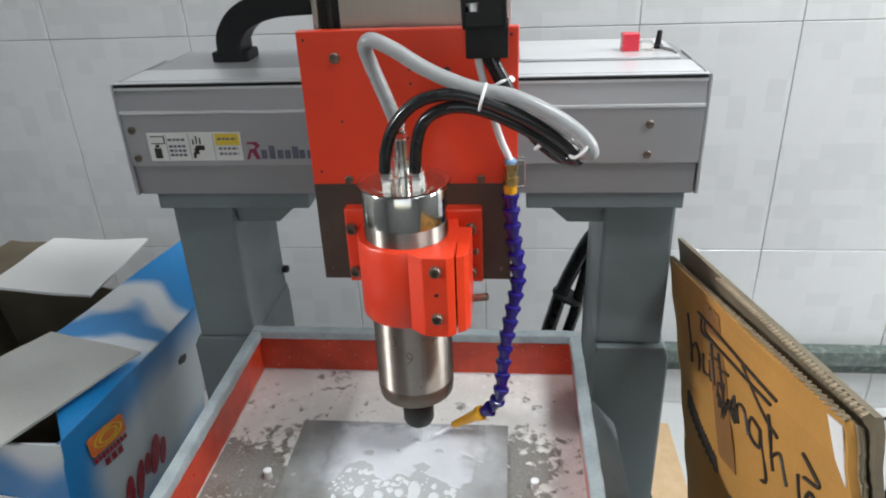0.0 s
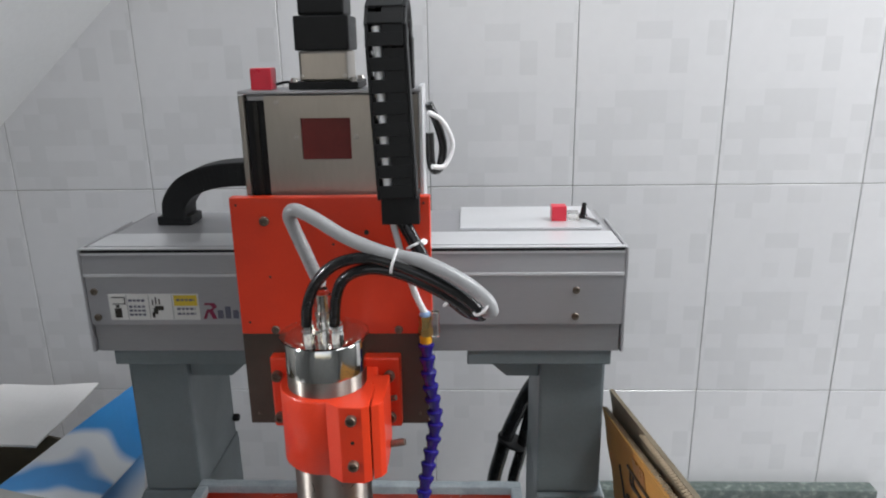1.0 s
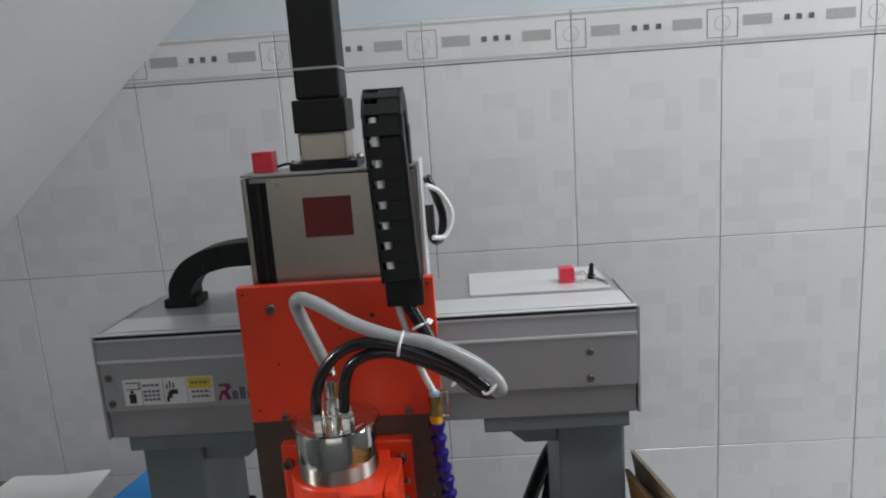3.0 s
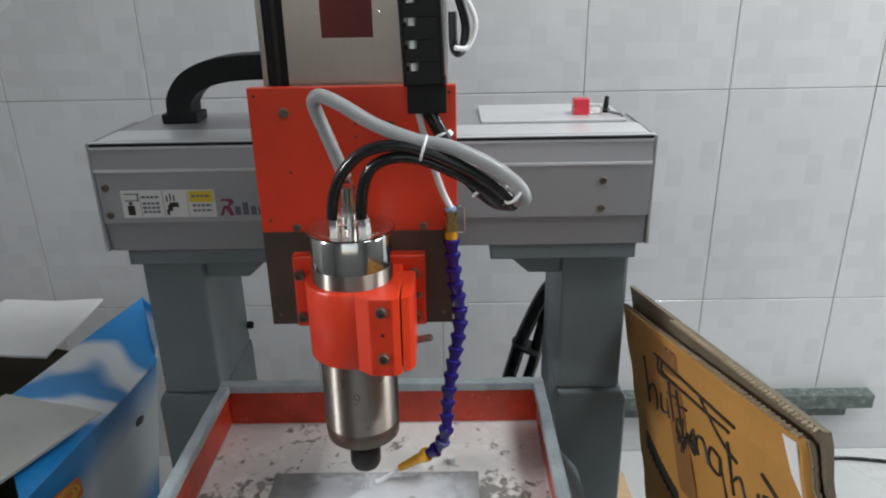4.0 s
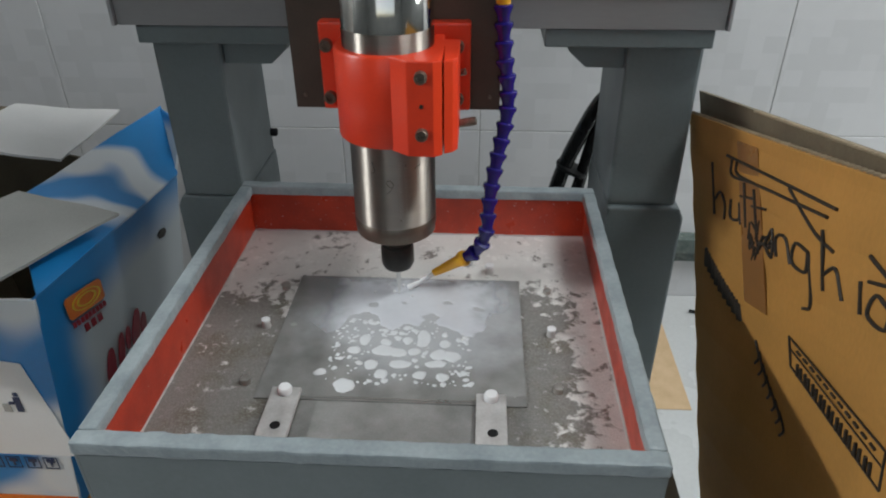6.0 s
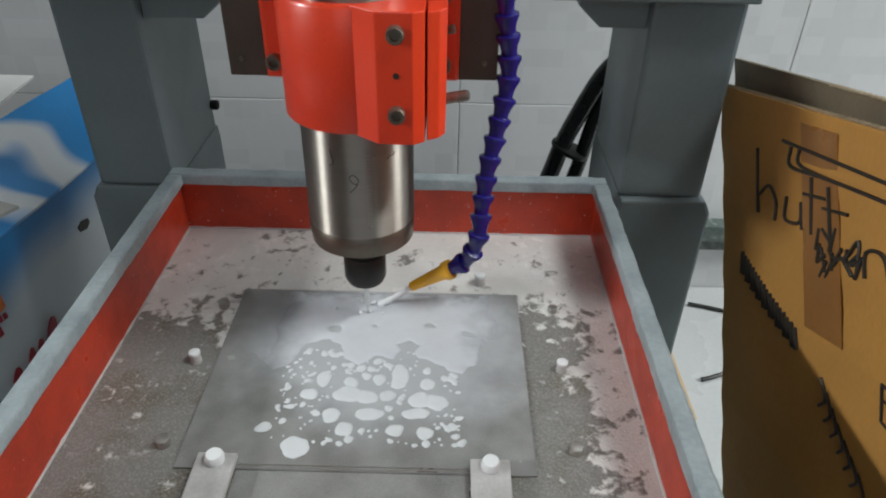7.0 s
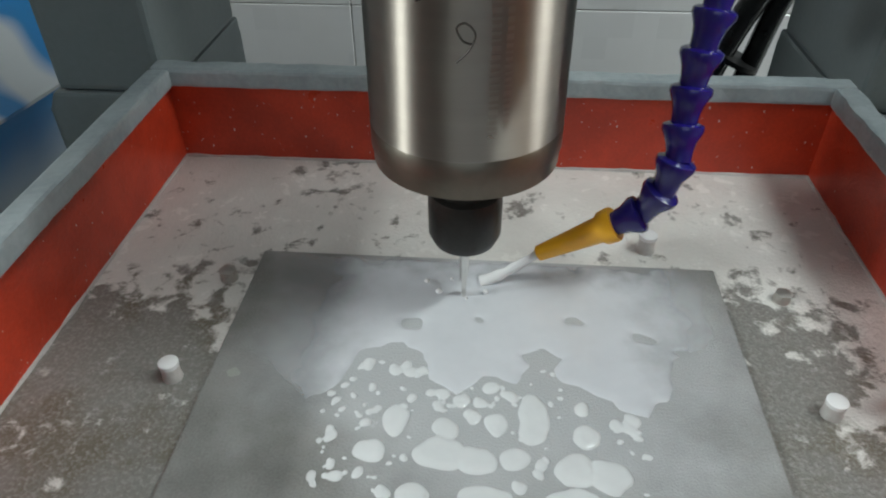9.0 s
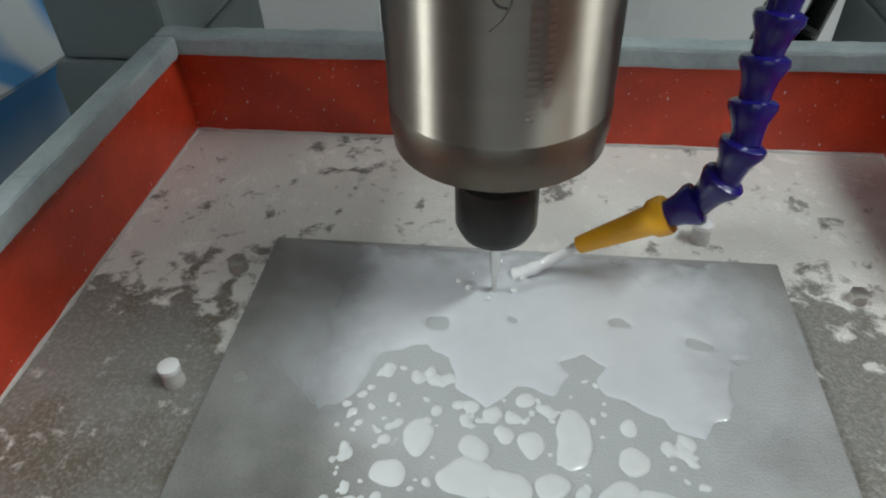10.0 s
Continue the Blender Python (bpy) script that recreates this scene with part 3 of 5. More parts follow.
# both openings are assumed, cut where the added fill lights stand
wall_with_opening("wall_south", 'y', -2.75, -2.6, -2.0, 2.4, -0.75, 1.25, 0.45, 1.85, "unseen grey painted wall with an assumed light opening")
wall_with_opening("wall_east", 'x', 2.4, 2.55, -2.6, 0.65, -0.46, 0.22, 0.55, 1.85, "unseen grey painted wall with an assumed light opening")
solo("wall_west", block(-2.15, -2.0, -2.6, 0.65, -1.05, 2.0), M_ROOM, "plain grey painted wall", "wall", kind="structure")

# the underside of a stair flight slopes down across the corner of the wall
# its unseen front and lower reach are added to block the west lamp
bm = prism([(-0.140, 1.0), (-1.92, -0.60), (-1.99, -0.60), (-1.99, 1.98), (0.93, 1.98)], -0.32, WALL_Y + 0.004, 'y')
soffit = solo("stair_soffit", bm, M_PLASTER, "smooth white sloping underside of a staircase", "soffit", kind="structure")

# table
table = thing("work_table", "large pale table carrying the engraving machine", "table")
part("tabletop", block(-1.3, 1.7, -0.95, WALL_Y - 0.002, TABLE_Z - 0.03, TABLE_Z, 0.003), M_TABLE, table)
for x in (-1.2, 1.6):
    for y in (-0.88, 0.42):
        part("leg", block(x - .03, x + .03, y - .03, y + .03, -1.05, TABLE_Z - 0.03, 0.003), M_GREY, table)

rail = solo("glass_edge_strip", block(0.33, 0.97, 0.439, WALL_Y - 0.001, -0.203, -0.172, 0.003), M_GLASSEDGE,
            "dark green glass strip with a rough dusty edge along the wall", "ledge strip")
part("bracket", block(0.39, 0.93, 0.458, WALL_Y - 0.001, -0.232, -0.2035, 0.002), M_GLASSEDGE, rail)

# ---------------------------------------------------------------- machine frame
TRAY = pose(0.0415, -0.1985, 0)

frame_thing = thing("machine_frame", "grey enamelled portal frame of an engraving machine on the table", "machine frame")
# flared pedestal under the tray
bm = bmesh.new()
rings = []
for hx, y0, y1, z in ((0.262, -0.212, 0.224, TABLE_Z), (0.254, -0.205, 0.215, 0.0), (0.197, -0.1965, 0.196, 0.081)):
    rings.append([bm.verts.new(p) for p in ((-hx, y0, z), (hx, y0, z), (hx, y1, z), (-hx, y1, z))])
bm.faces.new(rings[0])
bm.faces.new(rings[-1])
for a, b in zip(rings, rings[1:]):
    for i in range(4):
        j = (i + 1) % 4
        bm.faces.new((a[i], a[j], b[j], b[i]))
bmesh.ops.bevel(bm, geom=bm.edges[:], offset=0.004, segments=2, affect='EDGES')
part("pedestal", bm, M_GREY, frame_thing, "grey pedestal flaring towards the table", m=TRAY)

BX0, BX1 = -0.266, 0.353
for side, (c0, c1, f0, f1, g0, g1) in enumerate(((-0.243, -0.170, -0.248, -0.07, -0.170, -0.098), (0.264, 0.343, 0.176, 0.345, 0.204, 0.264))):
    col = part("column", block(c0, c1, 0.024, 0.165, 0.118, 0.3058, 0.004), M_GREY, frame_thing)
    o0, o1 = (c0, c1 + .010) if side else (c0 - .010, c1)
    part("column_foot", prism([(o0, TABLE_Z), (o1, TABLE_Z), (o1, 0.105), (o1 - .006 * side, 0.1175), (o0 + .006 * (1 - side), 0.1175), (o0, 0.105)],
                              (0.0215, 0.016)[side], 0.172, 'y', bev=0.003), M_GREY, col)
    part("flange", block(f0, f1, 0.006, 0.16, 0.3062, 0.3245, 0.002), M_GREY, col)
    inner = (g0, g1) if side else (g1, g0)
    tip, root = inner
    sgn = 1 if root > tip else -1
    part("gusset", prism([(tip, 0.3058), (root, 0.3058), (root, 0.277), (tip + sgn * 0.02, 0.277), (tip, 0.295)], 0.035, 0.13, 'y', bev=0.0015), M_GREY, col)

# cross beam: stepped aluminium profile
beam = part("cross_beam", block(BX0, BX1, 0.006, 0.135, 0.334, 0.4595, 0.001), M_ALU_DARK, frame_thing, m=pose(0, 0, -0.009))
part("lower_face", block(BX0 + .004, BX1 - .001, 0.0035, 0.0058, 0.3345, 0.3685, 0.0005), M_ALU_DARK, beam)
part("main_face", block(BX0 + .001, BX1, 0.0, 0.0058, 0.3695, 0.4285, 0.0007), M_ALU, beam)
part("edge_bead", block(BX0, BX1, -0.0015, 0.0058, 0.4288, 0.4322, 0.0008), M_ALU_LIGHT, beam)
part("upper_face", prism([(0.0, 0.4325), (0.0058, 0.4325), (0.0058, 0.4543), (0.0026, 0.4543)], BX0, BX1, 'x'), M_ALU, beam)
# black strip imitates the shaded gap under the cover, pale strip the lit edge
part("dark_line", block(BX0 + .001, BX1 - .001, -0.0006, 0.0056, 0.4577, 0.4603), M_BLACK, beam)
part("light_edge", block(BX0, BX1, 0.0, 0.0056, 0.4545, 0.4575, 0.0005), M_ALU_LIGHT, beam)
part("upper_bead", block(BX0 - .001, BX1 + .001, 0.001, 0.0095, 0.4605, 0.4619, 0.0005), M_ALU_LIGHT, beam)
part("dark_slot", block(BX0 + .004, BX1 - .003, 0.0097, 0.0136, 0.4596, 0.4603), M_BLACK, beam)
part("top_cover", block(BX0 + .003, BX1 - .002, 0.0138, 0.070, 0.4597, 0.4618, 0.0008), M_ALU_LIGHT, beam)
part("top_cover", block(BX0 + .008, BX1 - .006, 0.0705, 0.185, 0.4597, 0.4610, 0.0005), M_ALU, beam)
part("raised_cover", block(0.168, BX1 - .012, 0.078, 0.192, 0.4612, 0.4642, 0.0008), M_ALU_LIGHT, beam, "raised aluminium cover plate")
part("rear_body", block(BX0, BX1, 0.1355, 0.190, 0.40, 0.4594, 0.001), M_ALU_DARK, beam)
part("end_plate", block(BX1 + .0005, BX1 + .004, 0.001, 0.135, 0.334, 0.461, 0.0008), M_ALU, beam)
part("end_plate", block(BX0 - .004, BX0 - .0005, 0.001, 0.135, 0.334, 0.461, 0.0008), M_ALU, beam)
for x in (0.300, -0.256):
    for z in (0.411, 0.379):
        socket_screw(beam, (x, 0.0, z), (0, -1, 0), 0.0043, 0.0022)

# warning label: white fields, yellow field, two pictograms and bars of lettering
label = part("warning_label", block(-0.2405, -0.1345, -0.0009, -0.0001, 0.376, 0.408), M_LABEL, beam, "white and yellow warning label with pictograms")
part("yellow_field", block(-0.1635, -0.1362, -0.0013, -0.001, 0.3935, 0.4065), M_LABELYEL, label)
bm = None
for x0, x1, z0, z1 in ((-0.2345, -0.2265, 0.379, 0.3905), (-0.2325, -0.2285, 0.3915, 0.3945), (-0.1905, -0.1875, 0.379, 0.3855), (-0.1885, -0.1835, 0.3835, 0.3905),
                       (-0.1865, -0.1765, 0.3880, 0.3935), (-0.1895, -0.188, 0.3945, 0.401), (-0.1855, -0.184, 0.3955, 0.404), (-0.1815, -0.180, 0.395, 0.402),
                       (-0.2365, -0.222, 0.3955, 0.3965), (-0.2365, -0.222, 0.4035, 0.4045), (-0.2220, -0.2208, 0.3955, 0.4045)):
    bm = block(x0, x1, -0.0013, -0.001, z0, z1, bm=bm)
part("pictogram", bm, M_INK, label)
bm = None
for x0, x1, zs in ((-0.217, -0.198, (0.399, 0.3915, 0.3865, 0.3815)), (-0.1605, -0.139, (0.3995, 0.3885, 0.3825))):
    for z in zs:
        k = 0
        x = x0
        while x < x1:
            w = (0.0042, 0.0031, 0.0036)[k % 3]
            bm = block(x, min(x + w, x1), -0.0016, -0.0014, z, z + 0.0026, bm=bm)
            x += w + 0.0014
            k += 1
part("lettering_bars", bm, M_LOGOGREY, label)
part("frame_line", block(-0.2195, -0.2188, -0.0013, -0.001, 0.377, 0.407), M_PRINTGREY, label)
part("frame_line", block(-0.1935, -0.1928, -0.0013, -0.001, 0.377, 0.407), M_PRINTGREY, label)
part("frame_line", block(-0.166, -0.1653, -0.0013, -0.001, 0.377, 0.407), M_PRINTGREY, label)
# maker's mark as plain shapes
mark = part("maker_mark", prism([(-0.131, 0.377), (-0.1275, 0.377), (-0.124, 0.386), (-0.1195, 0.377), (-0.115, 0.377), (-0.119, 0.3875), (-0.114, 0.392), (-0.117, 0.3965), (-0.128, 0.3965), (-0.1285, 0.394), (-0.1215, 0.394), (-0.119, 0.391), (-0.122, 0.3885), (-0.126, 0.3885)],
                                -0.0009, -0.0001, 'y'), M_LOGORED, beam, "maroon and slate printed mark")
bm = None
for i, x in enumerate((-0.1135, -0.1045, -0.0955, -0.0870, -0.0785, -0.0710, -0.0620)):
    bm = block(x, x + 0.0062, -0.0009, -0.0001, 0.3775, 0.3775 + (0.010, 0.0145, 0.010, 0.0095, 0.0135, 0.0095, 0.0095)[i], bm=bm)
    bm = block(x + 0.0018, x + 0.0044, -0.00115, -0.00095, 0.3803, 0.3845, bm=bm)
part("lettering_bars", bm, M_LOGOGREY, beam)


def red_cap(parent, x, y, z, s=0.0185):
    part("red_cap", block(x - s / 2, x + s / 2, y - s / 2, y + s / 2, z, z + s * 1.02, 0.0012), M_RED, parent, "red plastic cap")


red_cap(beam, 0.2925, 0.116, 0.4643)
part("clear_guard", block(0.304, 0.318, 0.108, 0.128, 0.4643, 0.4735, 0.001), M_CLEAR, beam)
bm = lathe([(0, 0), (.006, 0), (.006, .004), (.0035, .005), (.0035, .009), (.0028, .016), (.0033, .018), (.002, .020), (0, .020)], 14)
part("toggle_switch", bm, M_BLACK, beam, "", True, pose(0.325, 0.126, 0.4643, 6, 4, 0))
part("switch_wire", sweep([(0.324, 0.126, 0.467), (0.331, 0.116, 0.466), (0.339, 0.100, 0.466), (0.3385, 0.088, 0.466)], 0.0016, 8), M_GREYHOSE, beam)

# black corrugated cable guide arching from the beam to the back of the carriage
guide = thing("corrugated_cable_guide", "black ribbed cable guide arching over the beam", "cable guide", pose(0.000, -0.022, -0.009))
arc = smooth_path([(-0.206, 0.150, 0.474), (-0.203, 0.150, 0.492), (-0.185, 0.148, 0.512), (-0.150, 0.145, 0.525), (-0.10, 0.142, 0.529), (-0.02, 0.138, 0.529), (0.03, 0.135, 0.529)], 7)
rib = block(-0.0065, 0.0065, -0.021, 0.021, -0.015, 0.015, 0.0025)
bm = rib
rib_mesh = None
for i, (a, b) in enumerate(zip(arc, arc[1:])):
    d = (b - a).normalized()
    m = Matrix.Translation((a + b) / 2) @ Matrix.Rotation(-math.atan2(d.z, d.x), 4, 'Y')
    if rib_mesh is None:
        ob = part("link", bm, M_BLACK, guide, m=m)
        rib_mesh = ob.data
    else:
        ob = new("link", rib_mesh)
        ob.parent = guide
        ob.matrix_local = m
part("inner_sleeve", sweep([tuple(p) for p in arc], 0.0125, 10, 0), M_BLACK, guide)
part("mounting_foot", block(-0.228, -0.184, 0.130, 0.170, 0.4615, 0.4735, 0.002), M_BLACK, guide)

# black cables hanging behind the portal
loom = thing("cable_loom", "black cables looping down behind the portal column", "cables", pose(0.011, 0.009, 0.0))
for dx, r in ((0, 0.011), (0.030, 0.009)):
    part("cable", sweep([(0.290 + dx * .4, 0.170, 0.205), (0.266 + dx * .5, 0.190, 0.185), (0.240 + dx * .7, 0.20, 0.125), (0.218 + dx, 0.20, 0.06), (0.205 + dx, 0.22, -0.05), (0.23 + dx, 0.27, TABLE_Z + 0.012)], r, 12), M_BLACK_GLOSS, loom, "", True)
part("cable_tie", lathe([(0.021, -0.002), (0.024, -0.002), (0.024, 0.002), (0.021, 0.002)], 20), M_BLACK, loom, "", True, pose(0.234, 0.20, 0.078, 0, 22, 0))

# bolt on the inner side of the column
socket_screw(frame_thing, (-0.170, 0.160, 0.146), (1, 0, 0), 0.0055, 0.008, M_BLACK, "side_bolt")

# ---------------------------------------------------------------- tray
HW, HD, RT, FLOOR = 0.2, 0.1995, 0.151, 0.0895
tray = thing("coolant_tray", "grey steel coolant tray with a worn rim and orange inside walls", "tray", TRAY)


def worn(bm):
    bmesh.ops.subdivide_edges(bm, edges=[e for e in bm.edges if e.calc_length() > 0.1], cuts=60)
    for v in bm.verts:
        k = noise.noise(v.co * 60) * 0.0007 + noise.noise(v.co * 260) * 0.0006
        v.co.z += k * (v.co.z > RT - 0.008) * 0.6
        v.co.x += k
        v.co.y += k
    return bm


RH = 0.0115
part("rim_bar", worn(block(-HW, HW, -HD, -HD + 0.014, RT - RH, RT, 0.0022)), M_RIM, tray)
part("rim_bar", worn(block(-HW, HW, HD - 0.0135, HD, RT - RH, RT, 0.0022)), M_RIM, tray)
part("rim_bar", worn(block(-HW, -HW + 0.0130, -HD + 0.0142, HD - 0.0137, RT - RH, RT, 0.0022)), M_RIM, tray)
part("rim_bar", worn(block(HW - 0.0130, HW, -HD + 0.0142, HD - 0.0137, RT - RH, RT, 0.0022)), M_RIM, tray)
LN = HW - 0.007
LD, LB = HD - 0.009, HD - 0.007
for a in ((-LN - .004, -LN, -LD, LB), (LN, LN + .004, -LD, LB), (-LN - .004, LN + .004, LB, LB + .004), (-LN - .004, LN + .004, -LD - .004, -LD)):
    part("orange_liner", block(*a, FLOOR - 0.004, RT - RH - 0.0002), M_LINER, tray, "orange painted inner wall")
for a in ((-HW + .001, -HW + .0035, -HD + .001, HD - .001), (HW - .0035, HW - .001, -HD + .001, HD - .001), (-HW + .0035, HW - .0035, -HD + .001, -HD + .0035), (-HW + .0035, HW - .0035, HD - .0035, HD - .001)):
    part("outer_panel", block(*a, 0.035, RT - RH - 0.0002, 0.0005), M_GREY, tray)
bm = bmesh.new()
bmesh.ops.create_grid(bm, x_segments=90, y_segments=90, size=0.5)
for v in bm.verts:
    v.co = Vector((v.co.x * 2 * LN, v.co.y * (LD + LB) + (LB - LD) / 2, FLOOR + noise.noise(v.co * 22) * 0.0006))
part("tray_floor", bm, M_SLURRY, tray, "metal floor coated with wet white stone dust", True)
part("under_floor", block(-LN, LN, -LD, LB, FLOOR - 0.006, FLOOR - 0.003), M_GREY, tray)
# a bead of dust in the corner of the walls
for k, (p, q) in enumerate((((-LN, LB), (LN, LB)), ((-LN, -LD), (-LN, LB)), ((LN, -LD), (LN, LB)))):
    n_ = 60
    pts = [(p[0] + (q[0] - p[0]) * i / n_, p[1] + (q[1] - p[1]) * i / n_, FLOOR + 0.0004) for i in range(n_ + 1)]
    part("dust_bead", sweep(pts, lambda t, k=k: 0.0011 + 0.0009 * noise.noise(Vector((t * 30, k * 5, 0))), 8, 0), M_STRIP, tray, "", True)

# white specks on the inside walls: dust, plus wet glints put in as colour
_r = random.Random(21)
bm = bmesh.new()
for k in range(190):
    rad = _r.choice((.0002, .0003, .0003, .0005))
    if k % 5 < 3:
        p, w = Vector((_r.uniform(-LN, LN), LB, _r.uniform(FLOOR + .002, RT - .016))), Vector((1, .35, _r.uniform(.8, 2.0)))
    else:
        p, w = Vector((_r.choice((-LN, LN)), _r.uniform(-LD, LB), _r.uniform(FLOOR + .002, RT - .016))), Vector((.35, 1, _r.uniform(.8, 2.0)))
    bmesh.ops.create_icosphere(bm, subdivisions=1, radius=rad, matrix=Matrix.Translation(p) @ Matrix.Diagonal((*w, 1)))
sp = part("dried_splash", bm, M_STRIP, tray, "tiny white specks of dust and wet glints")
sp["kind"] = "stuff"

# workpiece and its hold-downs
WP = pose(0.042, -0.1945, 0)
WTOP = FLOOR + 0.0015
work = thing("workpiece_plate", "wet grey engraved metal plate bolted in the tray", "workpiece", WP)
part("plate", block(-0.115, 0.115, -0.0925, 0.0925, FLOOR - 0.0010, WTOP, 0.0006), M_WORK, work)
part("lower_step", block(-0.075, 0.072, -0.135, -0.0930, FLOOR - 0.0010, FLOOR + 0.0010, 0.0003), M_WORK, work)
for s in (-1, 1):
    part("engraved_line", block(-0.075, 0.072, -0.0905 + s * 0.0012, -0.0900 + s * 0.0012, WTOP - 0.001, WTOP + 0.0004), M_ETCH, work)


def hold_down(x, y):
    t = thing("hold_down_strip", "dust-whitened clamping strip with a bolt and a black hole", "clamp", pose(x, y, FLOOR + 0.0038), group="workpiece clamps")
    part("strip", block(-0.0125, 0.0125, -0.048, 0.018, 0.0, 0.0045, 0.001), M_STRIP, t)
    part("bolt", lathe([(0, .0046), (.0062, .0046), (.0062, .0085), (.005, .0105), (0, .0108)], 12), M_FOAM, t, "bolt head capped with white dust", True, pose(0, 0.012, 0))
    part("hole", lathe([(0, 0.0046), (.0042, 0.0046), (.0042, 0.0049), (0, 0.0049)], 14), M_BLACK, t, "", True, pose(0.001, -0.026, 0))
    return t


hold_down(-0.045, -0.298)
hold_down(0.127, -0.298)


def stud(x, y, h, r, capped):
    t = thing("stud_bolt", "upright bolt capped with white dust" if capped else "small dark screw in the wet tray floor", "bolt", pose(x, y, FLOOR), group="tray bolts")
    part("shank", lathe([(0, 0), (r * 1.25, 0), (r * 1.25, .0014), (r * 1.15, .002), (r * 1.15, h * .75), (0, h * .75)], 14), M_STRIP if capped else M_BOLT, t, "", True)
    part("head", lathe([(0, h * .75), (r * 1.25, h * .75), (r * 1.25, h * .95), (r, h), (0, h)], 6 if not capped else 14), M_FOAM if capped else M_BOLT, t, "white dust-caked head" if capped else "", True)
    return t


for x, y, h, r, c in ((-0.088, -0.190, 0.010, 0.0034, 1), (0.184, -0.190, 0.009, 0.0034, 1), (0.126, -0.086, 0.011, 0.0038, 1), (-0.085, -0.124, 0.006, 0.0036, 0),
                      (0.185, -0.121, 0.005, 0.0032, 0), (0.184, -0.266, 0.006, 0.0036, 0), (-0.085, -0.268, 0.006, 0.0038, 0)):
    stud(x, y, h, r, c)

# milky coolant: a film on the plate that breaks up into drops
FILM = [(-0.0289, -0.1986), (-0.0165, -0.1914), (-0.0104, -0.1701), (0.0071, -0.1631), (0.0177, -0.1706), (0.022, -0.1846), (0.0337, -0.1921), (0.0453, -0.1809), (0.0582, -0.1836), (0.0637, -0.1741), (0.06, -0.168), (0.0683, -0.1635), (0.0781, -0.168), (0.0737, -0.1756), (0.0764, -0.1826), (0.0882, -0.1862), (0.1009, -0.1948), (0.1107, -0.1992), (0.1183, -0.1869), (0.1263, -0.1676), (0.1463, -0.149), (0.1487, -0.1045), (0.0286, -0.1045), (-0.071, -0.1045), (-0.07, -0.165), (-0.05, -0.178)]
DROPS = [(0.0306, -0.253, 0.0055, 1), (0.0648, -0.2528, 0.0052, 1), (0.0848, -0.2549, 0.0055, 1), (0.0007, -0.269, 0.0085, 1), (-0.0236, -0.253, 0.005, 0.8), (0.0021, -0.2219, 0.0055, 0.9), (0.0099, -0.2066, 0.0045, 1.6), (0.0298, -0.2096, 0.005, 1), (0.0573, -0.2219, 0.0052, 0.9), (0.0292, -0.2214, 0.0095, 0.75), (0.0422, -0.2231, 0.008, 0.8), (0.0501, -0.2058, 0.004, 1.5), (0.0643, -0.2026, 0.0062, 1.9), (0.085, -0.2097, 0.0055, 1), (0.0847, -0.1959, 0.0036, 1), (0.0802, -0.2251, 0.007, 1), (0.0922, -0.2268, 0.0075, 0.9), (0.0464, -0.239, 0.009, 0.55), (0.0202, -0.2406, 0.006, 1.1), (0.0776, -0.2378, 0.009, 0.5)]
HOLES = [(0.0106, -0.1515, 0.0055, 0.8), (0.0843, -0.1447, 0.004, 0.7), (0.114, -0.1532, 0.006, 0.6), (0.1318, -0.1591, 0.005, 0.6), (0.041, -0.1463, 0.002, 1)]


def film_value(x, y):
    wob = Vector((x * 150, y * 150, 0))
    far = max(0.0, min(1.0, (x - 0.09) / 0.04)) * 0.007
    slow = Vector((x * 55, y * 55, 7))
    x2 = x + noise.noise(wob) * 0.0020 + noise.noise(slow) * far
    y2 = y + noise.noise(wob + Vector((9, 4, 2))) * 0.0020 + noise.noise(slow + Vector((5, 1, 3))) * far
    best, inside = 1.0, False
    for i in range(len(FILM)):
        ax, ay = FILM[i]
        bx, by = FILM[i - 1]
        if (ay > y2) != (by > y2) and x2 < (bx - ax) * (y2 - ay) / (by - ay) + ax:
            inside = not inside
        dx, dy = bx - ax, by - ay
        t = max(0, min(1, ((x2 - ax) * dx + (y2 - ay) * dy) / (dx * dx + dy * dy)))
        best = min(best, math.hypot(x2 - ax - t * dx, y2 - ay - t * dy))
    f = best if inside else -best
    for hx, hy, r, k in HOLES:
        f = min(f, math.hypot(x2 - hx, (y2 - hy) / k) - r)
    return f


SMALL = []
_r = random.Random(5)
while len(SMALL) < 170:
    x, y = _r.uniform(-0.020, 0.110), _r.uniform(-0.266, -0.175)
    if film_value(x, y) < -0.0015 and all(math.hypot(x - a, y - b) > r * 1.3 + 0.0015 for a, b, r, k in DROPS):
        SMALL.append((x, y, _r.choice((.0008, .0010, .0013, .0017, .0023, .0030)), 1))


def drop_value(x, y):
    wob = Vector((x * 130, y * 130, 5))
    x2, y2 = x + noise.noise(wob) * 0.0019, y + noise.noise(wob + Vector((3, 8, 1))) * 0.0019
    return max(r * 1.08 - math.hypot(x2 - a, (y2 - b) / k) for a, b, r, k in DROPS + SMALL)


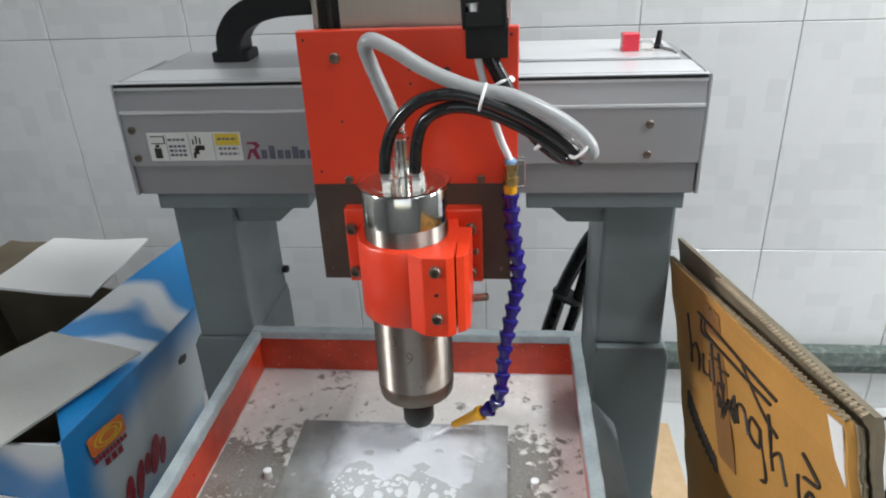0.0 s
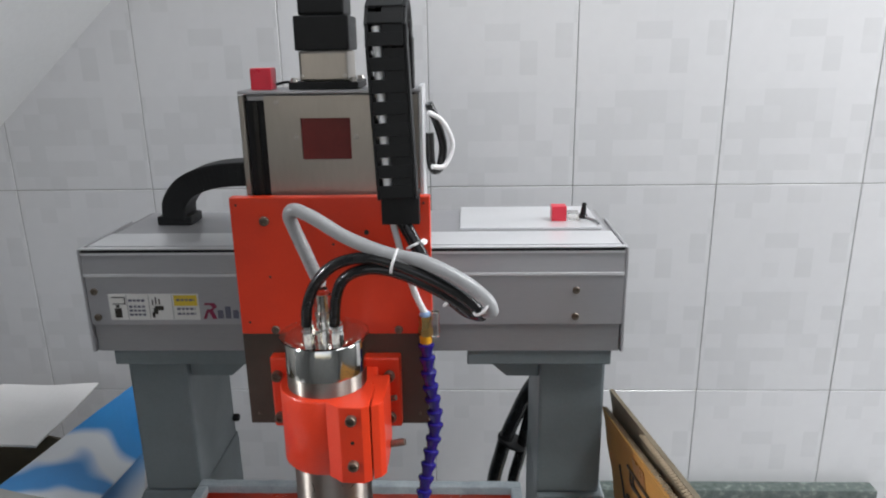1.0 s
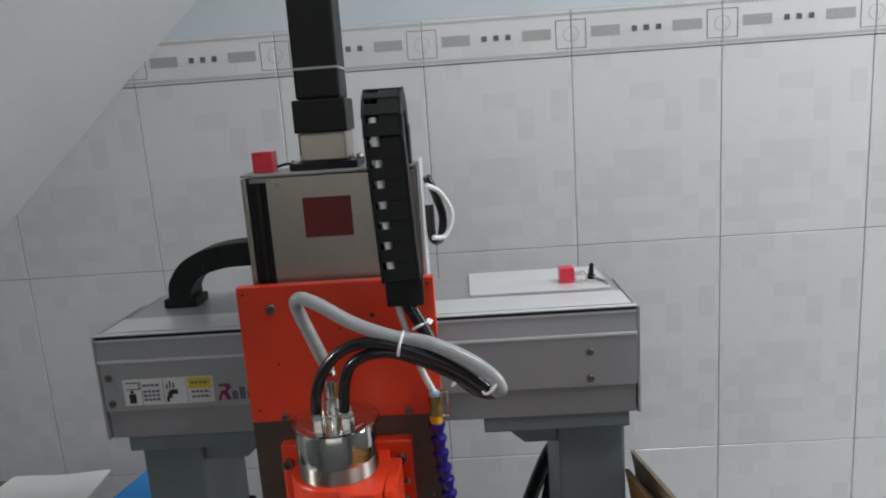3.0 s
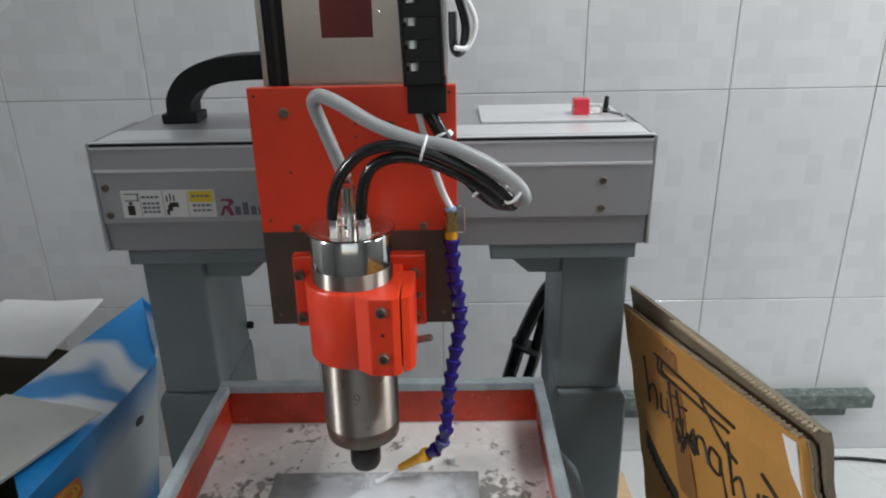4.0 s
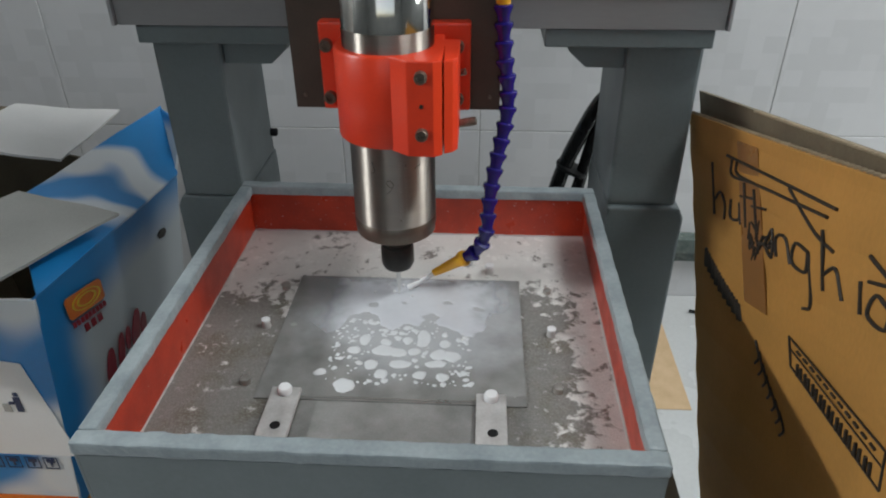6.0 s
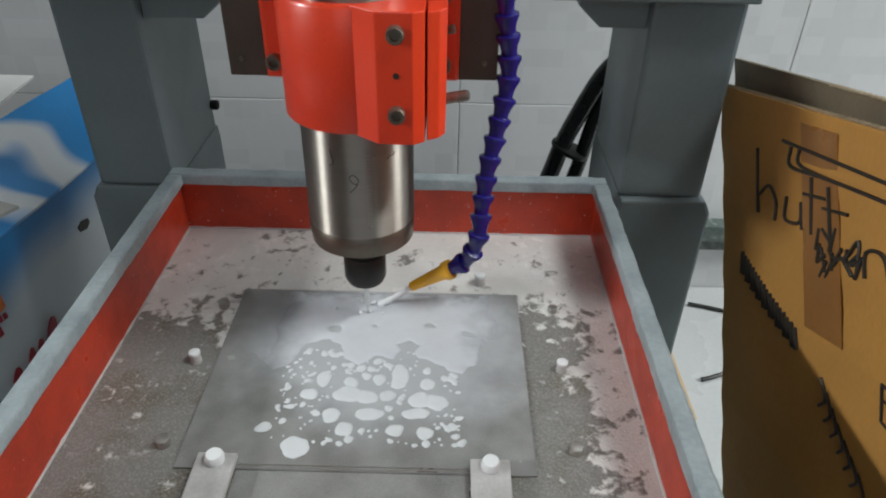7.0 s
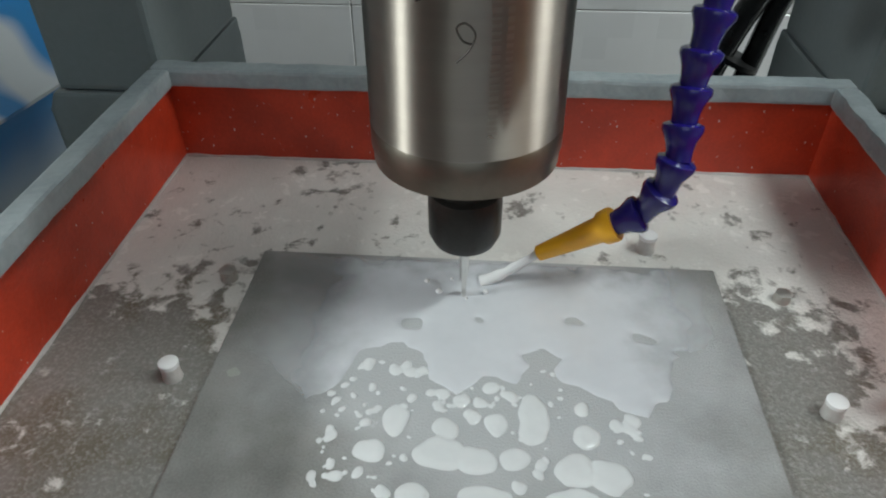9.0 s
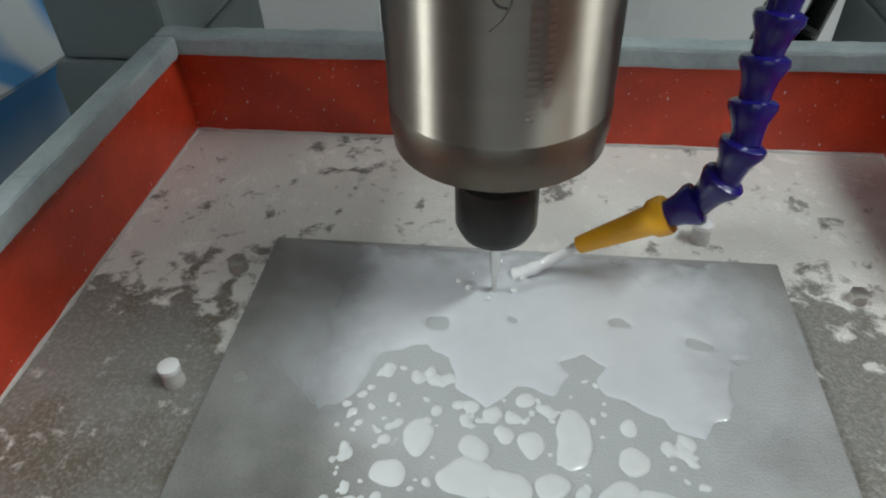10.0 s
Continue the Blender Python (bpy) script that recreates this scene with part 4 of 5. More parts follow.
def puddle(value, x0, x1, y0, y1, cell, z, h):
    """Liquid lying where value > 0, domed towards its edge."""
    nx, ny = int((x1 - x0) / cell), int((y1 - y0) / cell)
    f = [[value(x0 + i * cell, y0 + j * cell) for j in range(ny + 1)] for i in range(nx + 1)]
    verts, faces, seen = [], [], {}

    def corner(i, j):
        if (i, j) not in seen:
            seen[i, j] = len(verts)
            d = f[i][j]
            verts.append((x0 + i * cell, y0 + j * cell, z + h * math.sqrt(min(1, max(0, d) / 0.003))))
        return seen[i, j]

    def cut(a, b):
        key = (min(a, b), max(a, b))
        if key not in seen:
            seen[key] = len(verts)
            p, q = key
            t = f[p[0]][p[1]] / (f[p[0]][p[1]] - f[q[0]][q[1]])
            verts.append((x0 + (p[0] + (q[0] - p[0]) * t) * cell, y0 + (p[1] + (q[1] - p[1]) * t) * cell, z))
        return seen[key]
    for i in range(nx):
        for j in range(ny):
            ring = ((i, j), (i + 1, j), (i + 1, j + 1), (i, j + 1))
            poly = []
            for k in range(4):
                a, b = ring[k], ring[(k + 1) % 4]
                fa, fb = f[a[0]][a[1]] > 0, f[b[0]][b[1]] > 0
                if fa:
                    poly.append(corner(*a))
                if fa != fb:
                    poly.append(cut(a, b))
            if len(poly) > 2:
                faces.append(poly)
    me = bpy.data.meshes.new("puddle")
    me.from_pydata(verts, [], faces)
    me.update()
    for p in me.polygons:
        p.use_smooth = True
    return me


me = puddle(film_value, -0.070, 0.157, -0.216, -0.098, 0.0011, WTOP + 0.0001, 0.0007)
me.materials.append(M_FILM)
tagged(new("coolant_film", me), "milky coolant film lying on the engraved plate", "coolant", kind="stuff")
me = puddle(drop_value, -0.037, 0.121, -0.282, -0.162, 0.0007, WTOP + 0.0001, 0.0010)
me.materials.append(M_MILK)
tagged(new("coolant_drops", me), "white coolant drops scattered on the grey plate", "coolant", kind="stuff")

# ---------------------------------------------------------------- carriage (moves along the beam)
AX, AY = 0.044, -0.140
MOVING_X, MOVING_XZ = [], []

zaxis = thing("vertical_axis_unit", "steel-clad vertical axis unit with a black servo motor", "axis unit", pose(-0.011, -0.003, -0.0065))
MOVING_X.extend((zaxis, guide))
part("housing", block(-0.036, 0.134, -0.054, -0.004, 0.36, 0.6335, 0.002), M_ALU, zaxis)
part("back_block", block(-0.02, 0.12, -0.0038, 0.12, 0.4785, 0.62, 0.003), M_BLACK, zaxis)
part("side_strip", block(-0.0415, -0.0365, -0.061, -0.010, 0.40, 0.6325, 0.0008), M_COVER, zaxis)
part("guide_slot", block(-0.0355, -0.0165, -0.0565, -0.0543, 0.40, 0.6275), M_BLACK, zaxis, "dark guide slot")
part("guide_rail", block(-0.0285, -0.0235, -0.0585, -0.0567, 0.40, 0.627, 0.0005), M_COLLET, zaxis)
# front cover with a rectangular window
bm = window_plate(-0.016, 0.134, 0.50, 0.632, 0.0185, 0.0675, 0.570, 0.6105, -0.0615, -0.0590)
cover = part("front_cover", bm, M_COVER, zaxis, "brushed stainless cover")
part("window_fill", block(0.0175, 0.0685, -0.0588, -0.0572, 0.569, 0.6115), M_DARKRED, zaxis, "dark red plate behind the window")
for x, z in ((0.0135, 0.592), (0.0725, 0.592), (-0.004, 0.626), (0.126, 0.626)):
    socket_screw(zaxis, (x, -0.0615, z), (0, -1, 0), 0.0026, 0.0014, M_BOLT)
part("top_plate", block(-0.0415, 0.1365, -0.0615, -0.004, 0.6337, 0.6372, 0.001), M_ALU, zaxis)
red_cap(zaxis, -0.019, -0.045, 0.6373, 0.0205)
part("sensor_wire", sweep([(-0.008, -0.04, 0.642), (0.004, -0.04, 0.644), (0.012, -0.035, 0.640)], 0.0014, 8), M_BLACK, zaxis)
MX, MY = 0.0425, -0.028
part("motor_flange", block(MX - .034, MX + .034, MY - .030, MY + .030, 0.6374, 0.6445, 0.001), M_BLACK, zaxis)
part("motor_coupling", block(MX - .024, MX + .024, MY - .024, MY + .024, 0.6447, 0.6735, 0.0025), M_COVER, zaxis, "steel motor neck")
part("motor_brake", block(MX - .0265, MX + .0265, MY - .0265, MY + .0265, 0.6737, 0.706, 0.002), M_BLACK, zaxis)
part("motor_body", block(MX - .0225, MX + .0225, MY - .0225, MY + .0225, 0.7062, 0.833, 0.003), M_BLACK, zaxis)
part("motor_band", block(MX - .0230, MX + .0230, MY - .0230, MY + .0230, 0.7345, 0.737, 0.0005), M_GREYHOSE, zaxis)
for sx in (-1, 1):
    for sy in (-1, 1):
        socket_screw(zaxis, (MX + sx * .029, MY + sy * .025, 0.6445), (0, 0, 1), 0.0035, 0.004, M_BOLT)
        socket_screw(zaxis, (MX + sx * .021, MY + sy * .0265, 0.650), (0, sy, 0), 0.002, 0.0015, M_BOLT)
part("side_plate", block(0.1345, 0.1385, -0.061, -0.012, 0.44, 0.640, 0.0008), M_ALU_LIGHT, zaxis)
part("side_cable", sweep([(0.142, -0.02, 0.62), (0.150, -0.015, 0.60), (0.156, -0.01, 0.575), (0.152, -0.012, 0.552), (0.144, -0.02, 0.555), (0.1425, -0.02, 0.59)], 0.0045, 10), M_BLACK_GLOSS, zaxis, "", True)
part("side_tube", sweep([(0.142, -0.03, 0.612), (0.156, -0.022, 0.602), (0.166, -0.015, 0.578), (0.158, -0.018, 0.556), (0.145, -0.028, 0.556)], 0.0026, 10), M_WHITE, zaxis, "translucent white tube", True)

# cable chain: separate open links along a U
chain = thing("cable_chain", "black plastic cable chain with open links", "cable chain", pose(-0.018, -0.004, -0.0095))
MOVING_XZ.append(chain)
u = []
for i in range(8):
    u.append(Vector((0.1235 - 0.006 * i / 8, -0.106, 0.540 + 0.0190 * i)))
for k in range(1, 7):
    a = math.pi * k / 7
    u.append(Vector((0.1175, -0.076 - 0.030 * math.cos(a), 0.674 + 0.030 * math.sin(a))))
for i in range(4):
    u.append(Vector((0.1185, -0.046, 0.674 - 0.019 * i)))
W = 0.0185
lk = block(-W, -W + .003, -0.0105, 0.0105, -0.0055, 0.0155, 0.0012)
lk = block(W - .003, W, -0.0105, 0.0105, -0.0055, 0.0155, 0.0012, bm=lk)
lk = block(-W + .003, W - .003, -0.0105, -0.0080, -0.004, 0.0080, 0.0006, bm=lk)
lk = block(-W + .003, W - .003, 0.0080, 0.0105, -0.004, 0.0105, 0.0006, bm=lk)
lk = block(-0.0035, 0.0155, -0.0102, -0.0078, 0.0078, 0.0150, 0.0004, bm=lk)
link_mesh = None
for a, b in zip(u, u[1:]):
    d = (b - a).normalized()
    m = Matrix.Translation(a) @ Matrix.Rotation(math.atan2(d.x, d.z), 4, 'Y') if abs(d.y) < 1e-4 and d.z > 0 else Matrix.Translation(a) @ Matrix.Rotation(-math.atan2(d.y, d.z), 4, 'X')
    if link_mesh is None:
        ob = part("link", lk, M_BLACK, chain, m=m)
        link_mesh = ob.data
    else:
        ob = new("link", link_mesh)
        ob.parent = chain
        ob.matrix_local = m
for dx, dy, r, mt in ((-0.0085, -0.0052, 0.0042, M_WHITE), (0.002, -0.003, 0.0045, M_BLACK), (0.010, -0.003, 0.0045, M_BLACK)):
    part("inner_cable", sweep([tuple(p + Vector((dx, dy, 0))) for p in u[:9]], r, 10, 2), mt, chain, "", True)
part("end_bracket", block(0.107, 0.143, -0.105, -0.0925, 0.508, 0.541, 0.001), M_BLACK, chain)

# mounting plate
plate = thing("mounting_plate", "orange-red painted plate over a brown steel plate", "mounting plate", pose(-0.0095, 0.003, -0.009))
MOVING_XZ.append(plate)
part("orange_plate", block(-0.0535, 0.1435, -0.092, -0.080, 0.387, 0.5305, 0.0012), M_ORANGE, plate)
part("steel_plate", block(-0.0545, 0.1375, -0.0885, -0.0785, 0.2815, 0.3868, 0.001), M_BROWN, plate, "brown steel lower plate")
part("slide_block", block(-0.035, 0.125, -0.0783, -0.0622, 0.30, 0.52, 0.002), M_ALU_DARK, plate)
for x, z, r in ((-0.020, 0.507, .0048), (-0.018, 0.392, .0042), (0.109, 0.392, .0042)):
    socket_screw(plate, (x, -0.092, z), (0, -1, 0), r, 0.003)
for x, z in ((-0.044, 0.400), (0.0805, 0.495), (0.047, 0.4955), (0.047, 0.4830), (-0.019, 0.449), (0.122, 0.446), (-0.047, 0.523), (0.137, 0.524)):
    r = 0.0026 if z > 0.49 and z < 0.5 and x > 0.06 else 0.0013
    part("bore", lathe([(0, 0), (r, 0), (r, .0004), (0, .0004)], 12), M_INK, plate, "", True, along((x, -0.092, z), (x, -1, z)))
for x, z in ((-0.045, 0.294), (0.128, 0.294)):
    socket_screw(plate, (x, -0.0885, z), (0, -1, 0), 0.0018, 0.001)

# clamp
clamp = thing("spindle_clamp", "orange-red split clamp bolted round the spindle", "clamp", pose(-0.012, 0.009, -0.004))
MOVING_XZ.append(clamp)
CZ0, CZ1 = 0.274, 0.351
part("base_plate", block(-0.0225, 0.1125, -0.107, -0.0925, 0.280, 0.3595, 0.0025), M_ORANGE, clamp)
own = lathe([(0.0386, CZ0), (0.0452, CZ0), (0.0460, CZ0 + .001), (0.0460, CZ1 - .002), (0.0448, CZ1), (0.0386, CZ1)], 56, Matrix.Translation((AX, AY, 0)))
part("ring", own, M_ORANGE, clamp, "", True)
part("bridge", block(AX - .0455, AX + .046, -0.126, -0.1072, CZ0, CZ1 - .001, 0.002), M_ORANGE, clamp)
part("front_ear", prism([(AX + .004, -0.1835), (AX + .020, -0.196), (AX + .041, -0.197), (AX + .0478, -0.192), (AX + .0478, -0.150), (AX + .043, -0.146), (AX + .0325, -0.169), (AX + .016, -0.1805)], CZ0 - .001, CZ1 + .001, 'z', bev=0.001), M_ORANGE, clamp)
part("rear_ear", prism([(AX + .0490, -0.192), (AX + .056, -0.188), (AX + .060, -0.181), (AX + .060, -0.128), (AX + .0435, -0.128), (AX + .0440, -0.144), (AX + .0490, -0.150)], CZ0, CZ1, 'z', bev=0.001), M_ORANGE, clamp)
for z in (0.340, 0.293):
    socket_screw(clamp, (AX + .0315, -0.1965, z), (0, -1, 0), 0.0052, 0.0055)
part("bore", lathe([(0, 0), (.0018, 0), (.0018, .0004), (0, .0004)], 12), M_INK, clamp, "", True, along((AX + .0315, -0.1967, 0.316), (AX + .0315, -1, 0.316)))
for x in (-0.0155, 0.1010):
    for z in (0.3395, 0.292):
        socket_screw(clamp, (x, -0.107, z), (0, -1, 0), 0.0058, 0.006)
part("pinch_screw", lathe([(0, 0), (.0038, 0), (.0038, .022), (.003, .024), (0, .024)], 14), M_SCREW, clamp, "", True, along((0.096, -0.140, 0.279), (0.130, -0.146, 0.288)))
part("pinch_screw", lathe([(0, 0), (.0030, 0), (.0030, .009), (0, .010)], 14), M_SCREW, clamp, "", True, along((0.100, -0.117, 0.318), (0.120, -0.121, 0.324)))

# spindle
spindle = thing("spindle_motor", "brushed steel water-cooled spindle with a black collet nut", "spindle motor", pose(AX - 0.012, AY + 0.009, -0.003))
MOVING_XZ.append(spindle)
R = 0.0382
part("body", lathe([(0, .1865), (R - .0006, .1865), (R, .1872), (R, .336), (0, .336)], 64), M_STEEL, spindle, "", True)
part("bevelled_nose", lathe([(0, .1735), (0.0155, .1735), (0.0262, .1738), (R - .0006, .1800), (R - .0006, .1862), (0, .1862)], 64), M_NOSE, spindle, "duller bevelled nose", True)
part("lower_sleeve", lathe([(0, .1866), (R + .0002, .1866), (R + .0002, .1955), (R - .0003, .1962), (0, .1962)], 64), M_NOSE, spindle, "", True)
part("middle_band", lathe([(0, .3362), (R + .0004, .3362), (R + .0004, .3655), (R, .366), (0, .366)], 64), M_STEEL, spindle, "", True)
part("polished_head", lathe([(0, .3662), (R + .0004, .3662), (R + .0004, .3958), (R - .0008, .3978), (R - .004, .3983), (0, .3983)], 64), M_CHROME, spindle, "mirror-polished top ring", True)
part("head_flange", lathe([(0, .3984), (0.031, .3984), (0.031, .3993), (0, .3995)], 48), M_CHROME, spindle, "", True)
part("clear_collar", lathe([(0.0300, .3997), (0.0418, .3997), (0.0424, .4003), (0.0418, .4010), (0.0300, .4010)], 48), M_CLEAR, spindle, "clear plastic rim", True)
UP = -0.0227
for sx, sy in ((-0.0125, -0.012), (0.0140, -0.012)):
    part("hose_fitting", lathe([(0, .4222), (.0070, .4222), (.0070, .4300), (.0062, .4308), (.0062, .4360), (.0048, .4368), (.0048, .440), (0, .440)], 6), M_CHROME, spindle, "", False, pose(sx, sy, UP))
part("plug_base", lathe([(0, .4222), (.0100, .4222), (.0100, .4260), (.0082, .4270), (.0082, .4325), (0, .4325)], 24), M_CHROME, spindle, "", True, pose(-0.001, 0.006, UP))
part("plug_shell", lathe([(0, .4326), (.0086, .4326), (.0092, .445), (.0086, .447), (.0086, .4605), (.0065, .4625), (.0045, .468), (.0036, .472), (0, .472)], 24), M_CLEARPLUG, spindle, "clear-shelled round power plug", True, pose(-0.001, 0.006, UP))
part("plug_core", lathe([(0, .4327), (.0068, .4327), (.0068, .4420), (.0052, .4430), (.0052, .4600), (0, .4600)], 16), M_CHROME, spindle, "", True, pose(-0.001, 0.006, UP))
part("shaft", lathe([(0, .160), (.0120, .160), (.0120, .1734), (0, .1734)], 28), M_COLLET, spindle, "", True)
bm = lathe([(0, .1345), (.0095, .1345), (.0140, .1362), (.0162, .1410), (.0162, .1570), (.0150, .1605), (.0120, .1612), (0, .1612)], 48)
part("collet_nut", bm, M_COLLET, spindle, "black knurled collet nut", True)
part("milling_bit", lathe([(0, .1010), (.0009, .1010), (.0013, .112), (.0023, .117), (.0023, .1344), (0, .1344)], 16), M_CHROME, spindle, "slim steel milling bit", True)
# engraved data lines, as bars running up the body
bm = None
_r = random.Random(3)
for ang, z0, z1, w in ((-74, .205, .262, .0016), (-67, .209, .258, .0012)):
    z = z0
    while z < z1:
        h = _r.choice((.0012, .0018, .0008))
        c, sn = math.cos(radians(ang)), math.sin(radians(ang))
        own = block(-w, w, -0.00015, 0.00012, z, z + h)
        own.transform(Matrix.Translation((R * c, R * sn, 0)) @ Matrix.Rotation(radians(ang + 90), 4, 'Z'))
        bm = join(bm, own)
        z += h + .0012
part("engraved_lettering", bm, M_ETCH, spindle)
bm = None
for ang, z0, pts in ((-93, .232, ((0, 0), (.004, .004), (.006, .009), (.003, .0125), (.0, .011), (.002, .007), (.005, .006))), (-113, .250, ((0, 0), (.003, .002), (.002, .008), (.001, .011))), (-54, .253, ((0, 0), (.002, .002), (.005, .002), (.006, .004)))):
    path = []
    for px, pz in pts:
        a = radians(ang) + px / R
        path.append(((R + .0001) * math.cos(a), (R + .0001) * math.sin(a), z0 + pz))
    bm = sweep(path, 0.00035, 6, 4, bm=bm)
part("scratch_pattern", bm, M_SCRATCH, spindle)

# the body below the head is a little longer
for ob in spindle.children:
    if ob.location.length < 1e-6:
        for v in ob.data.vertices:
            v.co.z += (v.co.z - 0.3983) * 0.025 * (v.co.z < 0.3983)

# modular coolant hose with its fitting and nozzle
hose = thing("coolant_hose", "navy blue jointed coolant hose with a yellow nozzle", "coolant hose", pose(-0.010, 0.004, -0.002))
MOVING_XZ.append(hose)


def hang(x, y, z):
    return x, y + (0.373 - z) * 0.045, z - (0.373 - z) * 0.045


HP = smooth_path([hang(*p) for p in ((0.1375, -0.100, 0.373), (0.1400, -0.1025, 0.335), (0.1455, -0.105, 0.290), (0.1395, -0.1135, 0.252), (0.1340, -0.1215, 0.225), (0.1305, -0.129, 0.197), (0.1285, -0.139, 0.172), (0.1180, -0.139, 0.1505), (0.1005, -0.137, 0.1405))], 24)
seg = lathe([(0, -.001), (.0054, -.001), (.0056, .0030), (.0064, .0070), (.0086, .0118), (.0084, .0138), (.0066, .0148), (0, .0148)], 20)
seg_mesh = None
acc, last = 0.0, HP[0]
marks = [0]
for i, p in enumerate(HP[1:], 1):
    acc += (p - last).length
    last = p
    if acc >= 0.0142:
        marks.append(i)
        acc = 0
for a, b in zip(marks, marks[1:]):
    m = along(HP[b], HP[a])
    if seg_mesh is None:
        ob = part("hose_segment", seg, M_BLUEHOSE, hose, "", True, m)
        seg_mesh = ob.data
    else:
        ob = new("hose_segment", seg_mesh)
        ob.parent = hose
        ob.matrix_local = m
NOZ0, NOZ1 = HP[marks[-1]], Vector(hang(0.0770, -0.133, 0.1225))
part("nozzle", lathe([(0, -.002), (.0078, -.002), (.0082, 0), (.0078, .004), (.0062, .006), (.0038, (NOZ1 - NOZ0).length), (.0030, (NOZ1 - NOZ0).length + .0005), (0, (NOZ1 - NOZ0).length - .002)], 24), M_YELLOW, hose, "tapered yellow plastic nozzle", True, along(NOZ0, NOZ1))
part("yellow_collar", lathe([(0, .398), (.0062, .398), (.0066, .402), (.0066, .4065), (0, .4065)], 20), M_YELLOW, hose, "", True, pose(0.1375, -0.100, -0.0245))
part("brass_valve", lathe([(0, .4066), (.0075, .4066), (.0075, .4145), (.0066, .4150), (.0066, .4225), (.0072, .4230), (.0072, .4275), (0, .4275)], 6), M_BRASS, hose, "brass fitting", False, pose(0.1375, -0.100, -0.0245))
part("blue_collar", lathe([(0, .4276), (.0062, .4276), (.0060, .4300), (.0042, .4315), (0, .4315)], 20), mat("pale_blue_ring", (0.25, 0.38, 0.6), None, 0.4), hose, "", True, pose(0.1375, -0.100, -0.0245))
part("clear_holder", block(0.1425, 0.1515, -0.1045, -0.094, 0.380, 0.407, 0.002), M_CLEAR, hose, "clear plastic holder block")
part("holder_pin", block(0.134, 0.142, -0.0935, -0.0922, 0.380, 0.404, 0.0005), M_CLEAR, hose)
part("supply_tube", sweep([(0.1372, -0.100, 0.405), (0.1270, -0.102, 0.430), (0.1150, -0.105, 0.473), (0.1060, -0.107, 0.515), (0.1040, -0.107, 0.532)], 0.0033, 12), M_WHITE, hose, "white plastic supply tube", True)
# jet of coolant
JET = [tuple(NOZ1 + (NOZ1 - NOZ0).normalized() * -0.001), hang(0.0705, -0.1335, 0.1175), hang(0.0620, -0.1345, 0.1115), hang(0.0545, -0.1355, 0.1075), hang(0.0500, -0.136, 0.1055)]
part("coolant_jet", sweep(JET, lambda t: 0.0018 + 0.0016 * t + 0.0008 * noise.noise(Vector((t * 9, 0, 3))), 12, 8), M_FOAM, hose, "white jet of coolant", True)

# cables bundled over the plate
bundle = thing("cable_bundle", "grey and black hoses tied in a loop over the plate", "cables", pose(-0.0130, 0.007, -0.002))
MOVING_XZ.append(bundle)
part("grey_hose", sweep([(0.043, -0.134, 0.447), (0.034, -0.140, 0.477), (0.0245, -0.144, 0.506), (0.0225, -0.148, 0.5185), (0.0295, -0.152, 0.5240), (0.047, -0.156, 0.517), (0.076, -0.160, 0.500), (0.110, -0.164, 0.487), (0.144, -0.168, 0.480),
                         (0.178, -0.172, 0.464), (0.199, -0.176, 0.448), (0.2045, -0.176, 0.436), (0.199, -0.164, 0.431)], 0.0062, 16), M_GREYHOSE, bundle, "thick grey hose", True)
part("black_hose", sweep([(AX - .0125, AY - .012, 0.413), (0.0350, -0.155, 0.435), (0.0450, -0.158, 0.457), (0.0640, -0.161, 0.4755), (0.0900, -0.164, 0.4825), (0.115, -0.167, 0.479), (0.152, -0.168, 0.463), (0.181, -0.166, 0.444), (0.196, -0.163, 0.428), (0.188, -0.152, 0.424),
                          (0.172, -0.140, 0.434), (0.153, -0.126, 0.449), (0.135, -0.114, 0.480), (0.121, -0.108, 0.508), (0.116, -0.107, 0.532)], 0.0054, 14), M_BLACK_GLOSS, bundle, "black rubber hose", True)
part("black_hose", sweep([(AX + .0140, AY - .012, 0.413), (0.0615, -0.155, 0.440), (0.0700, -0.158, 0.4600), (0.0890, -0.161, 0.4705), (0.113, -0.161, 0.4695), (0.143, -0.160, 0.457), (0.171, -0.156, 0.439), (0.188, -0.150, 0.423), (0.178, -0.138, 0.423), (0.160, -0.126, 0.436),
                          (0.145, -0.116, 0.455), (0.130, -0.108, 0.482), (0.1165, -0.106, 0.508), (0.110, -0.106, 0.532)], 0.0054, 14), M_BLACK_GLOSS, bundle, "black rubber hose", True)


def tie(at, way, rx, ry, tail):
    ring = [(rx * math.cos(k * math.pi / 8), ry * math.sin(k * math.pi / 8), 0) for k in range(17)]
    bm = sweep(ring, 0.0014, 6, 0, flat=(1, 1))
    bm = block(rx - .002, rx + .004, -.0028, .0028, -.003, .003, 0.0008, bm=bm)
    bm = block(rx + .003, rx + .003 + tail, -.0006, .0006, -.0015, .0015, bm=bm)
    part("cable_tie", bm, M_WHITE, bundle, "white cable tie", True, along(at, Vector(at) + Vector(way)))


tie((0.1180, -0.1645, 0.4800), (0.9, -0.05, -0.25), 0.013, 0.0105, 0.004)
tie((0.1960, -0.1690, 0.4400), (0.75, 0.1, -0.65), 0.0145, 0.011, 0.008)
tie((0.1690, -0.1450, 0.4370), (0.6, -0.2, -0.7), 0.013, 0.010, 0.002)
tie((0.1330, -0.1110, 0.4790), (0.45, -0.3, -0.9), 0.010, 0.0075, 0.006)

